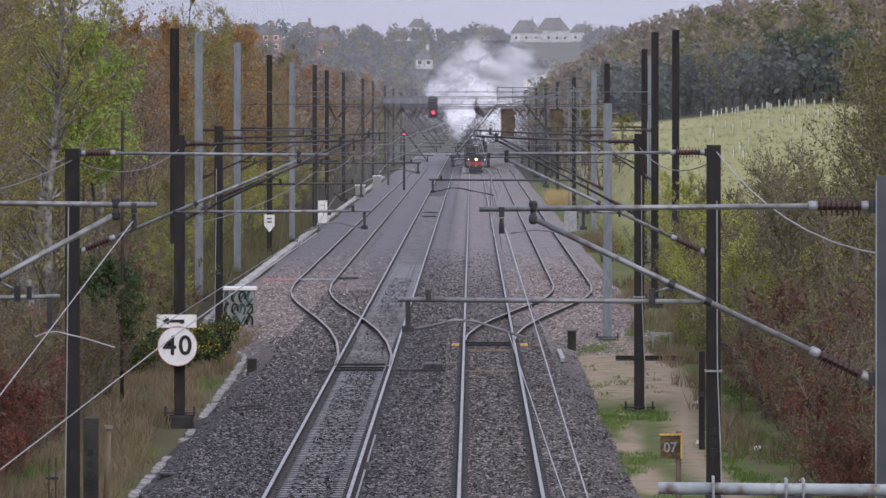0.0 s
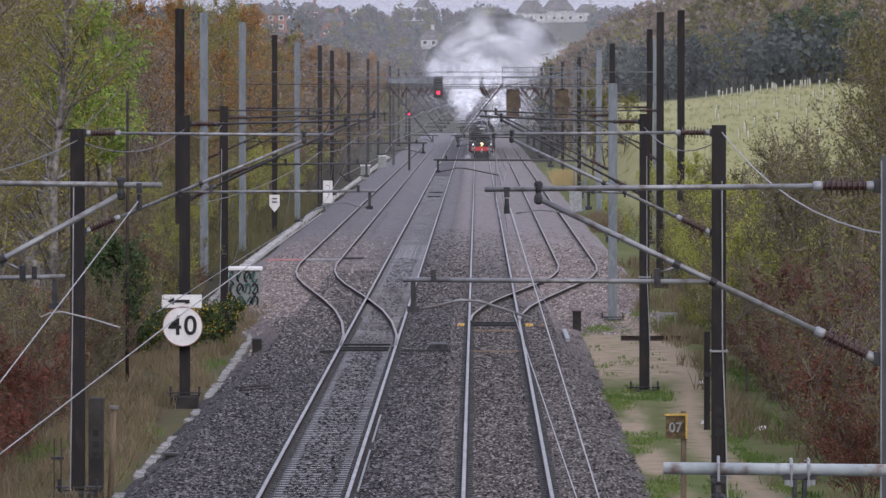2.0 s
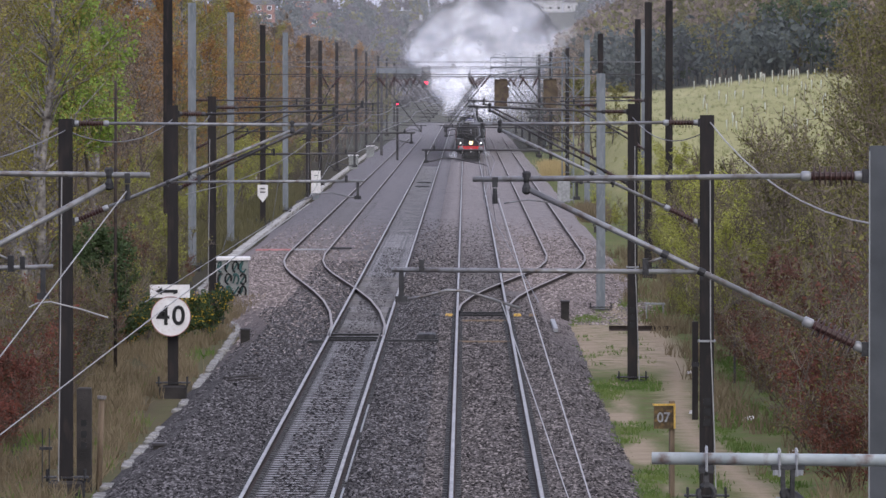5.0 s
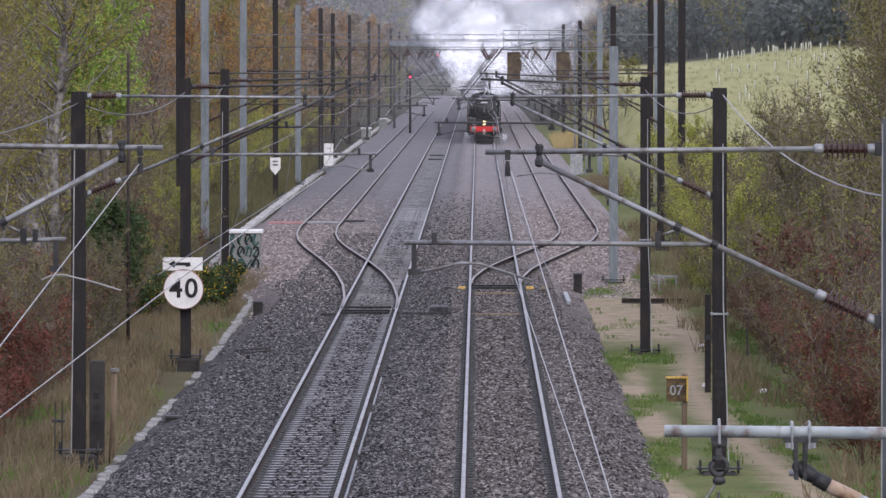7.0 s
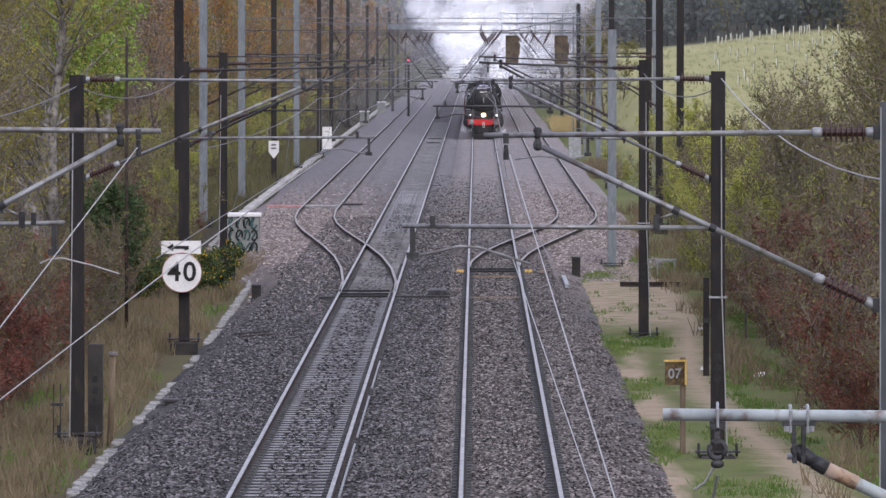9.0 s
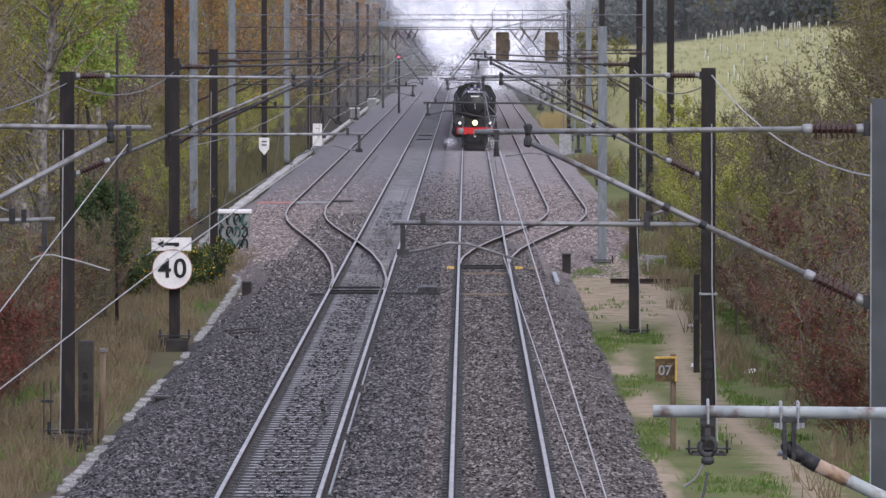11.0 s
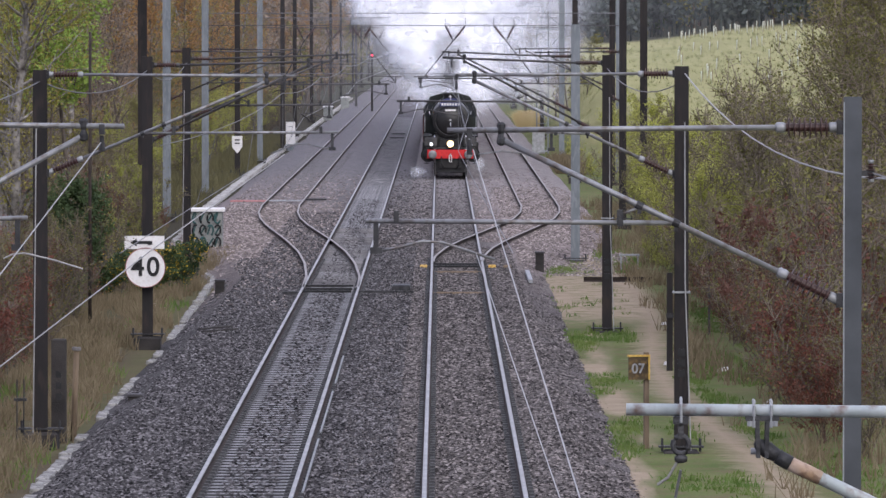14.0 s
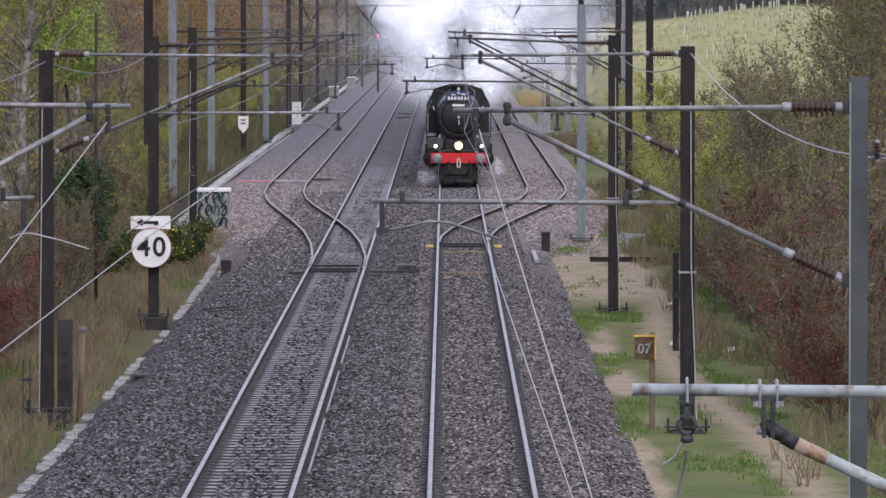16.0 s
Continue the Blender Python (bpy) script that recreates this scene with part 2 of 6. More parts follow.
def ground_material():
    """Bare sandy soil and worn grass by the line, meadow and woodland floor beyond."""
    m = mat("meadow_and_soil", (0.07, 0.105, 0.03), (0.125, 0.145, 0.055), 0.5, 0.95, 0, 0.8, (0.1, 0.105, 0.05), 9, spec=0.05)
    t = m.node_tree
    n, link = t.nodes, t.links.new
    p = n["Principled BSDF"]
    grass = p.inputs["Base Color"].links[0].from_socket
    co = n.new("ShaderNodeTexCoord")
    sep = n.new("ShaderNodeSeparateXYZ")
    link(co.outputs["Object"], sep.inputs[0])

    def band(axis, a, b):
        r = n.new("ShaderNodeMapRange")
        r.interpolation_type = "SMOOTHSTEP"
        r.inputs[1].default_value, r.inputs[2].default_value = a, b
        link(sep.outputs[axis], r.inputs[0])
        return r.outputs[0]

    def times(a, b):
        k = n.new("ShaderNodeMath")
        k.operation = "MULTIPLY"
        link(a, k.inputs[0])
        link(b, k.inputs[1])
        return k.outputs[0]

    def over(base, color, fac):
        x = n.new("ShaderNodeMix")
        x.data_type = "RGBA"
        link(fac, x.inputs[0])
        link(base, x.inputs[6])
        if isinstance(color, tuple):
            x.inputs[7].default_value = (*color, 1)
        else:
            link(color, x.inputs[7])
        return x.outputs[2]

    patch = n.new("ShaderNodeTexNoise")
    patch.inputs["Scale"].default_value, patch.inputs["Detail"].default_value = 0.28, 5
    mp = n.new("ShaderNodeMapping")
    mp.inputs["Scale"].default_value = (2.4, 0.3, 1)
    link(co.outputs["Object"], mp.inputs[0])
    link(mp.outputs[0], patch.inputs["Vector"])
    soil = n.new("ShaderNodeValToRGB")
    soil.color_ramp.elements[0].position, soil.color_ramp.elements[1].position = 0.48, 0.58
    link(patch.outputs["Fac"], soil.inputs[0])
    speck = n.new("ShaderNodeTexNoise")
    speck.inputs["Scale"].default_value, speck.inputs["Detail"].default_value, speck.inputs["Roughness"].default_value = 1.6, 10, 0.72
    link(co.outputs["Object"], speck.inputs["Vector"])
    sand = n.new("ShaderNodeValToRGB")
    sand.color_ramp.elements[0].color, sand.color_ramp.elements[1].color = (0.14, 0.11, 0.075, 1), (0.41, 0.33, 0.24, 1)
    link(speck.outputs["Fac"], sand.inputs[0])
    dry = n.new("ShaderNodeValToRGB")
    dry.color_ramp.elements[0].color, dry.color_ramp.elements[1].color = (0.05, 0.042, 0.026, 1), (0.115, 0.094, 0.06, 1)
    link(speck.outputs["Fac"], dry.inputs[0])
    east = times(band(0, 2.0, 2.6), band(0, 7.5, 6.0))
    # a trodden path that winds beside the line, and a bare clearing
    def calc(op, a, b):
        k = n.new("ShaderNodeMath")
        k.operation = op
        for i, q in enumerate((a, b)):
            if isinstance(q, (int, float)):
                k.inputs[i].default_value = q
            else:
                link(q, k.inputs[i])
        return k.outputs[0]

    bend = calc("MULTIPLY", calc("SINE", calc("MULTIPLY", sep.outputs[1], 0.085), 0.0), 0.45)
    away = calc("ABSOLUTE", calc("SUBTRACT", calc("SUBTRACT", sep.outputs[0], 5.15), bend), 0.0)
    rough = calc("ADD", away, calc("MULTIPLY", calc("SUBTRACT", speck.outputs["Fac"], 0.5), 2.2))
    trod = n.new("ShaderNodeMapRange")
    trod.inputs[1].default_value, trod.inputs[2].default_value = 0.6, 0.0
    link(rough, trod.inputs[0])
    worn = n.new("ShaderNodeMapRange")
    worn.inputs[1].default_value, worn.inputs[2].default_value = 0.34, 0.5
    link(speck.outputs["Fac"], worn.inputs[0])
    clearing = times(times(band(1, 150, 160), band(1, 196, 180)), band(0, 6.2, 5.4))
    edge_ = times(band(0, 4.2, 3.5), soil.outputs[0])
    bare = calc("MAXIMUM", calc("MAXIMUM", trod.outputs[0], times(clearing, worn.outputs[0])), edge_)
    mottle = n.new("ShaderNodeMapRange")
    mottle.inputs[1].default_value, mottle.inputs[2].default_value, mottle.inputs[4].default_value = 0.46, 0.6, 0.75
    link(speck.outputs["Fac"], mottle.inputs[0])
    turf = over(grass, (0.13, 0.105, 0.062), mottle.outputs[0])
    col = over(turf, sand.outputs[0], times(east, bare))
    west = times(band(0, -4, -5), band(1, 240, 200))
    col = over(col, dry.outputs[0], calc("MULTIPLY", west, 0.7))
    col = over(col, dry.outputs[0], times(west, soil.outputs[0]))
    field = times(band(0, 8, 10), band(1, 280, 330))
    straw = n.new("ShaderNodeValToRGB")
    straw.color_ramp.elements[0].color, straw.color_ramp.elements[1].color = (0.19, 0.2, 0.08, 1), (0.35, 0.32, 0.17, 1)
    link(patch.outputs["Fac"], straw.inputs[0])
    col = over(col, straw.outputs[0], field)
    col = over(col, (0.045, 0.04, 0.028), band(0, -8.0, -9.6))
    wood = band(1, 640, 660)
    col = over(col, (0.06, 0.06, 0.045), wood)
    link(col, p.inputs["Base Color"])
    return m


xs = np.unique(np.concatenate([np.linspace(-700, -60, 12), np.linspace(-60, -14, 16), np.linspace(-14, 14, 57), np.linspace(14, 60, 16), np.linspace(60, 700, 12)]))
ys = np.unique(np.concatenate([np.linspace(-60, 60, 10), np.linspace(60, 260, 60), np.linspace(260, 700, 60), np.linspace(700, 2600, 50), np.linspace(2600, 4700, 8)]))
v, f = grid(xs, ys)
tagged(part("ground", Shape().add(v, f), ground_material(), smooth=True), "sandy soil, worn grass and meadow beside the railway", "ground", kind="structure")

# ---- the line: two main tracks and two loops ----
TRACK_W, TRACK_E = -2.948, 0.524


def loop_west(y):
    return TRACK_W - 3.45 * np.interp(y, [164, 173, 183, 193, 203, 212, 220, 228, 236, 246], [0, 0.022, 0.1, 0.225, 0.4, 0.58, 0.74, 0.87, 0.955, 1.0])


def loop_east(y):
    return TRACK_E + 3.5 * np.interp(y, [183, 189, 196, 203, 210, 216, 222, 228, 236, 244], [0, 0.03, 0.12, 0.26, 0.43, 0.58, 0.73, 0.86, 0.96, 1.0])


RAIL = [(-0.07, -0.159), (0.07, -0.159), (0.07, -0.145), (0.012, -0.125), (0.012, -0.045), (0.036, -0.034), (0.036, -0.012), (-0.036, -0.012), (-0.036, -0.034), (-0.012, -0.045), (-0.012, -0.125), (-0.07, -0.145)]


def rail_shapes(line):
    """A rail along points (x, y): its rusty body, and its bright running band."""
    body, head = Shape(), Shape()
    n = len(RAIL)
    for i, (x, y) in enumerate(line):
        body.v += [(x + a, y, b) for a, b in RAIL]
        head.v += [(x - 0.036, y, -0.012), (x - 0.030, y, 0.0), (x + 0.030, y, 0.0), (x + 0.036, y, -0.012)]
        if i:
            k = (i - 1) * n
            body.f += [(k + j, k + (j + 1) % n, k + n + (j + 1) % n, k + n + j) for j in range(n)]
            k = (i - 1) * 4
            head.f += [(k + j, k + j + 1, k + 4 + j + 1, k + 4 + j) for j in range(3)]
    return body, head


def lay_rail(parent, line, bright=True, name="rail"):
    body, head = rail_shapes(line)
    r = part(name, body, M_RAIL_SIDE, parent)
    part("rail_head", head, M_RAIL_TOP if bright else M_RAIL_DULL, r, "worn bright running surface" if bright else "dull rusty running surface")
    return r


def straight(x, a, b, step=20.0):
    n = max(2, int((b - a) / step) + 1)
    return [(x, y) for y in np.linspace(a, b, n)]


NEAR, FAR = -30.0, 1100.0
line_w = thing("railway_track", "straight railway track with exposed concrete sleepers", "railway track", "railway tracks")
line_e = thing("railway_track", "straight railway track with ballast up to its rails", "railway track", "railway tracks")
side_w = thing("railway_track", "dull loop track that turns out through a crossing", "railway track", "railway tracks")
side_e = thing("railway_track", "disused-looking loop track with a curved turnout", "railway track", "railway tracks")
for thing_, x in ((line_w, TRACK_W), (line_e, TRACK_E)):
    for s in (-1, 1):
        lay_rail(thing_, straight(x + s * 0.7525, NEAR, FAR))
for thing_, curve, a in ((side_w, loop_west, 165.0), (side_e, loop_east, 184.0)):
    ys_ = np.concatenate([np.linspace(a, 250, 60), np.linspace(260, 780, 27)])
    for s in (-1, 1):
        lay_rail(thing_, [(float(curve(y)) + s * 0.7525 - (0.05 * s if y < a + 1 else 0), float(y)) for y in ys_], bright=False)

# ballast beds, west and east, each wider where a loop runs beside
def bed(name, edges, top, trench, deep, material, label):
    """Edges: rows of y, left foot, left shoulder, right shoulder, right foot."""
    sh = Shape()
    fine = np.unique(np.concatenate([np.arange(-30, 80, 10), np.arange(80, 260, 2.0), np.arange(260, 700, 10), np.arange(700, 1101, 50)]))
    rows = np.array(edges, float)
    for i, y in enumerate(fine):
        a, b, c, d = [np.interp(y, rows[:, 0], rows[:, k]) for k in (1, 2, 3, 4)]
        wob = 0.12 * noise.noise((y * 0.35, 3.0, a))
        t = trench
        cols = [(a + wob, -0.5), (b, top), (t - 0.86, top + 0.01 * noise.noise((y * 0.6, 2.0, 1))), (t - 0.8, deep), (t - 0.45, deep), (t, deep + 0.01 * noise.noise((y * 0.6, 5.0, 1))), (t + 0.45, deep), (t + 0.8, deep), (t + 0.86, top), (c, top), (d - wob, -0.5)]
        sh.v += [(x, y, z) for x, z in cols]
        if i:
            n = len(cols)
            k = (i - 1) * n
            sh.f += [(k + j, k + j + 1, k + n + j + 1, k + n + j) for j in range(n - 1)]
    return tagged(part(name, sh, material, smooth=True), label, "ballast", kind="structure")


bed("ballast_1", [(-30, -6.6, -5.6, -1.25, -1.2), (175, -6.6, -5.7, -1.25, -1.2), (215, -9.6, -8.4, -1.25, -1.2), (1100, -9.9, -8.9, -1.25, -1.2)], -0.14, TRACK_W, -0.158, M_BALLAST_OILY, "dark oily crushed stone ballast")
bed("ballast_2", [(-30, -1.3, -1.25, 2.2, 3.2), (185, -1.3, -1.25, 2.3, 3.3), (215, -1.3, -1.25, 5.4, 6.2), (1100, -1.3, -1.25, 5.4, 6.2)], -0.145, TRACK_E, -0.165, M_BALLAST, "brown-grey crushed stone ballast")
M_TRENCH = mat("near_black_ballast", (0.012, 0.012, 0.013), (0.03, 0.028, 0.029), 0.8, 0.9, 0, 1.0, (0.055, 0.052, 0.052), 16, spec=0.1)
# far part paler: distance haze put into the colour
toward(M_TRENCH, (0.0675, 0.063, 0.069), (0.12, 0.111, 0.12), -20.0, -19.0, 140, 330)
# near-black strip that darkens the gaps between the sleepers
strip = Shape()
for i, y in enumerate(np.arange(60, 1100, 8.0)):
    strip.v += [(TRACK_W - 0.66, float(y), -0.154), (TRACK_W + 0.66, float(y), -0.154)]
    if i:
        strip.f.append((2 * i - 2, 2 * i - 1, 2 * i + 1, 2 * i))
tagged(part("ballast_3", strip, M_TRENCH), "near-black ballast strip between the rails", "ballast", kind="structure")


# ---- overhead line ----
def ribbed(p, q, r=0.098, n_rib=8, caps=0.16):
    """A porcelain insulator from p to q: its ribbed body and its two metal caps."""
    p, q = Vector(p), Vector(q)
    body, ends = Shape(), []
    prof = [(caps, r * 0.45)]
    for i in range(n_rib):
        a = caps + (1 - 2 * caps) * (i + 0.2) / n_rib
        b = caps + (1 - 2 * caps) * (i + 0.55) / n_rib
        prof += [(a, r * 0.42), (a + (b - a) * 0.3, r), (a + (b - a) * 0.75, r), (b, r * 0.42)]
    prof.append((1 - caps, r * 0.45))
    body.lathe(p, q, prof, 12)
    for a, b in ((0, caps), (1 - caps, 1)):
        ends.append(Shape().lathe(p, q, [(a, r * 0.4), (a + (b - a) * 0.15, r * 0.52), (a + (b - a) * 0.85, r * 0.52), (b, r * 0.4)], 12))
    return body, ends


def insulator(parent, p, q, r=0.098, n_rib=8, cap=None):
    body, ends = ribbed(p, q, r, n_rib)
    i = part("insulator", body, M_PORCELAIN, parent, "ribbed brown porcelain insulator")
    for e in ends:
        part("cap", e, cap or M_CAP, i, "grey metal end cap", True)


def h_post(x, y, z0, z1, w=0.23):
    """An H-section column."""
    a, b, f = w / 2, w / 2 - 0.018, 0.008
    line = [(-a, -a), (a, -a), (a, -b), (f, -b), (f, b), (a, b), (a, a), (-a, a), (-a, b), (-f, b), (-f, -b), (-a, -b)]
    n = len(line)
    v = [(x + i, y + j, z) for z in (z0, z1) for i, j in line]
    faces = [(i, (i + 1) % n, n + (i + 1) % n, n + i) for i in range(n)] + [tuple(range(2 * n - 1, n - 1, -1))[::-1]]
    return Shape().add(v, faces)


def mast(x, y, top, w=0.23, material=None, label="dark weathered steel overhead line mast on a concrete footing", base=-0.45, grey=False):
    m = thing("overhead_line_mast", label, "mast", "overhead line masts")
    part("post", h_post(x, y, base + 0.25, top, w), material or (M_GALV if grey else M_MAST), m)
    foot = part("footing", Shape().ridge((x, y, base + 0.05), (0.62, 0.62, 0.5), 0.04), M_CONCRETE_DARK, m, "dirty concrete footing")
    plate = Shape()
    plate.box((x, y, base + 0.36), (0.78, 0.3, 0.03))
    for i in (-1, 1):
        for j in (-1, 1):
            plate.tube((x + i * 0.33, y + j * 0.1, base + 0.28), (x + i * 0.33, y + j * 0.1, base + 0.5), 0.022, 6)
    part("base_plate", plate, M_FITTING, m)
    return m


def cantilever(m, mx, y, tx, zt=6.1, dark=False, reg=True, tip=None, over=0.45, low=4.35, inset=0.08, zr=4.99, rise=0.0, short=False):
    """A bracket on mast m at x=mx over the track at tx: top tube, inclined tube, registration tube and steady arm."""
    s = 1 if mx > tx else -1
    tube = M_TUBE_DARK if dark else M_TUBE
    a = mx - s * 0.14
    for z in (zt, low):
        part("bracket", Shape().box((a + s * 0.03, y, z), (0.1, 0.12, 0.14)), M_FITTING, m)
    insulator(m, (a, y, zt), (a - s * 0.62, y, zt), cap=M_TUBE_DARK if dark else None)
    end = tx - s * over
    part("top_tube", Shape().tube((a - s * 0.6, y, zt), (end, y, zt - 0.03 + rise), 0.027), tube, m, smooth=True)
    # inclined tube
    p, q = Vector((a, y, low)), Vector((tx + s * inset, y, zt - 0.12 + rise))
    d = (q - p).normalized()
    insulator(m, p, p + d * 0.66, cap=M_TUBE_DARK if dark else None)
    part("inclined_tube", Shape().tube(p + d * 0.64, q, 0.029), tube, m, smooth=True)
    clamp, hook = Shape(), Shape()
    clamp.lathe((q.x, y, q.z + 0.17), (q.x, y, q.z - 0.06), [(0, 0.03), (0.1, 0.045), (0.35, 0.04), (0.5, 0.026), (0.7, 0.045), (0.9, 0.045), (1, 0.02)], 10)
    hook.box((end + s * 0.22, y, zt + rise - 0.06), (0.055, 0.06, 0.1))
    hook.tube((end + s * 0.22, y, zt + rise - 0.12), (end + s * 0.22, y, zt + rise - 0.27), 0.02, 8, 0.03)
    part("clamp", clamp, M_FITTING, m)
    part("wire_hook", hook, M_FITTING, m)
    if reg:
        k = (zr - low) / (q.z - low)
        root = p.lerp(q, k)
        tip = tx - s * 1.25 if tip is None else tip
        part("registration_tube", Shape().tube((root.x, y, zr), (tip, y, zr + 0.02), 0.024), tube, m, smooth=True)
        drop = Shape()
        drop.box((tip + s * 0.1, y, zr - 0.13), (0.05, 0.05, 0.26)).box((tip + s * 0.1, y, zr - 0.27), (0.12, 0.06, 0.06))
        part("drop_bracket", drop, M_FITTING, m)
        part("tube_clamp", Shape().box((tip + s * 0.3, y, zr + 0.06), (0.05, 0.07, 0.12)), M_FITTING, m)
        part("tube_clamp", Shape().box((root.x - s * 0.55, y, zr + 0.05), (0.06, 0.08, 0.16)), M_FITTING, m)
        knee = root + d * 0.4
        part("knee_strut", Shape().tube((root.x - s * 0.55, y, zr + 0.08), knee + Vector((0, 0, -0.02)), 0.015, 6), tube, m, smooth=True)
        for c in (root, knee):
            part("band", Shape().tube(c - d * 0.035, c + d * 0.035, 0.042, 10).box((c.x, y, c.z - 0.05), (0.035, 0.04, 0.06)), M_FITTING, m)
        if short:
            return
        if s * (tip - tx) > 0:
            part("steady_arm", Shape().path([(tip + s * 0.1, y, zr - 0.28), (tip - s * 0.2, y, zr - 0.36), (tip - s * 0.75, y, zr - 0.3), (tx + s * 0.15, y, zr - 0.36)], 0.016, 6), tube, m, smooth=True)
            return
        arm = [(tip + s * 0.1, y, zr - 0.28), (tip + s * 0.32, y, zr - 0.24), (tip + s * 0.55, y, zr - 0.18), (tip + s * 0.75, y, zr - 0.19), (tx + s * 0.02, y, zr - 0.36)]
        part("steady_arm", Shape().path(arm, 0.016, 6), tube, m, smooth=True)


def wire(name, pts, r, material, label, category="wire"):
    return tagged(part(name, Shape().path(pts, r, 5), material), label, category, "overhead wires")


M_MAST_GREY = mat("grey_painted_steel", (0.05, 0.055, 0.063), (0.085, 0.092, 0.104), 1.5, 0.6, 0.25, 0.05)
M_EDGE = mat("pale_flange_strip", (0.2, 0.215, 0.23), (0.3, 0.315, 0.33), 2, 0.6, 0.2, 0.05)
# supports along the line, west and east
EAST = [(60, 4.06, 6.2), (106, 4.2, 6.27), (149, 4.09, 6.33), (196, 4.36, 7.16)]
WEST = [(60, -6.6, 6.2), (107, -7.0, 6.2), (141, -6.75, 6.32), (180, -7.46, 6.45)]
for i, (y, x, top) in enumerate(EAST):
    m = mast(x, y, top, (0.168, 0.24, 0.24, 0.28)[i], M_MAST_GREY if i == 0 else None, base=-0.7, grey=i == 3, label="galvanised steel overhead line mast with a bracket" if i == 3 else "dark weathered steel overhead line mast with a bracket")
    cantilever(m, x, y, TRACK_E, 5.9 if i == 0 else 6.14, dark=i > 1, low=4.2 if i == 0 else 4.4, zr=(4.96, 5.1, 5.19, 5.42)[i], rise=(0, 0, 0.16, 0.18)[i], tip=(None, 1.84, -1.05, -0.7)[i])
for i, (y, x, top) in enumerate(WEST):
    m = mast(x, y, top, 0.24, label="dark weathered steel overhead line mast with a bracket")
    cantilever(m, x, y, TRACK_W, 5.94 if i == 0 else 6.12, dark=i > 1, low=4.2 if i == 0 else 4.4, tip=(-4.05, -1.78, -2.45, -1.48)[i], short=i == 0, zr=(4.99, 5.09, 5.19, 5.36)[i], rise=(0, 0, 0.12, 0.16)[i], over=-0.15 if i == 0 else 0.45, inset=0.55 if i == 0 else 0.08)
# tall masts farther on, standing outside the loops
TALL_W = [(185, -9.0, 9.4, 0), (235, -10.5, 9.95, 1), (271, -10.4, 10.0, 1), (308, -10.2, 9.8, 0), (340, -10.0, 9.7, 1), (385, -9.9, 9.9, 0), (430, -10.2, 9.9, 0), (505, -10.6, 10.3, 0), (600, -10.7, 10.3, 0), (680, -11.0, 10.5, 0), (760, -10.8, 10.4, 0), (850, -10.9, 10.4, 0), (950, -11.0, 10.4, 0)]
TALL_E = [(230, 6.9, 9.9, 0), (232, 7.75, 10.0, 0), (290, 8.2, 9.9, 0), (310, 9.1, 9.6, 1), (340, 6.8, 9.3, 1), (300, 6.65, 9.3, 0), (430, 7.2, 9.4, 0), (520, 7.3, 9.6, 0), (610, 7.4, 9.8, 0), (700, 7.4, 10.0, 0), (800, 7.5, 10.0, 0), (900, 7.5, 10.0, 0)]
for y, x, top, grey in TALL_W + TALL_E:
    mast(x, y, top, 0.27 if not grey else 0.3, grey=bool(grey), label="tall galvanised steel overhead line mast" if grey else "tall dark steel overhead line mast")


# portals far along the line: a crossbeam between the tall masts, with struts down to each track
def portal(y, xw, xe, zt):
    p = thing("overhead_line_portal", "crossbeam over the tracks with inclined insulated struts", "gantry", "overhead line portals")
    part("crossbeam", Shape().tube((xw, y, zt), (xe, y, zt), 0.022, 6), M_TUBE_DARK, p)
    part("cross_wire", Shape().tube((xw, y, zt + 0.55), (xe, y, zt + 0.55), 0.018, 4), M_WIRE, p)
    part("cross_wire", Shape().tube((xw, y, 5.12), (xe, y, 5.12), 0.014, 4), M_WIRE, p)
    for top, foot, tx in ((-5.9, -7.0, TRACK_W - 3.45), (-3.5, -1.95, TRACK_W), (0.7, -0.9, TRACK_E), (2.85, 4.4, TRACK_E + 3.5)):
        # two insulators in a V, joined to one rod that reaches down to the steady arm
        s = 1 if foot > top else -1
        knot = Vector((top + s * 0.1, y, zt - 0.68))
        for dx in (-0.45, 0.45):
            a = Vector((top + dx, y, zt))
            d = knot - a
            insulator(p, a + d * 0.06, a + d * 0.82, 0.085, 6, M_TUBE_DARK)
            part("link", Shape().tube(a + d * 0.8, knot, 0.018, 5).tube(a, a + d * 0.08, 0.018, 5).tube(a, a + Vector((0, 0, 0.35)), 0.014, 5), M_FITTING, p)
        end = Vector((foot, y, 4.72))
        part("strut", Shape().tube(knot, end, 0.026, 6), M_FITTING, p)
        part("registration_tube", Shape().tube((foot + s * 0.25, y, 4.98), (foot - s * 1.3, y, 5.02), 0.026, 6), M_TUBE_DARK, p)
        part("drop_bracket", Shape().box((foot, y, 4.84), (0.05, 0.05, 0.3)), M_FITTING, p)
        part("steady_arm", Shape().path([(foot, y, 4.7), (foot - s * 0.35, y, 4.82), (tx + 0.1, y, 4.68)], 0.018, 5), M_TUBE_DARK, p)


for y, xw, xe, zt in ((271, -10.4, 8.2, 7.25), (340, -10.0, 6.8, 7.25), (385, -9.9, 7.2, 7.3), (430, -10.2, 7.2, 7.35), (505, -10.6, 7.3, 7.35), (600, -10.7, 7.4, 7.4), (680, -11.0, 7.4, 7.4), (760, -10.8, 7.5, 7.4), (850, -10.9, 7.5, 7.4)):
    portal(y, xw, xe, zt)
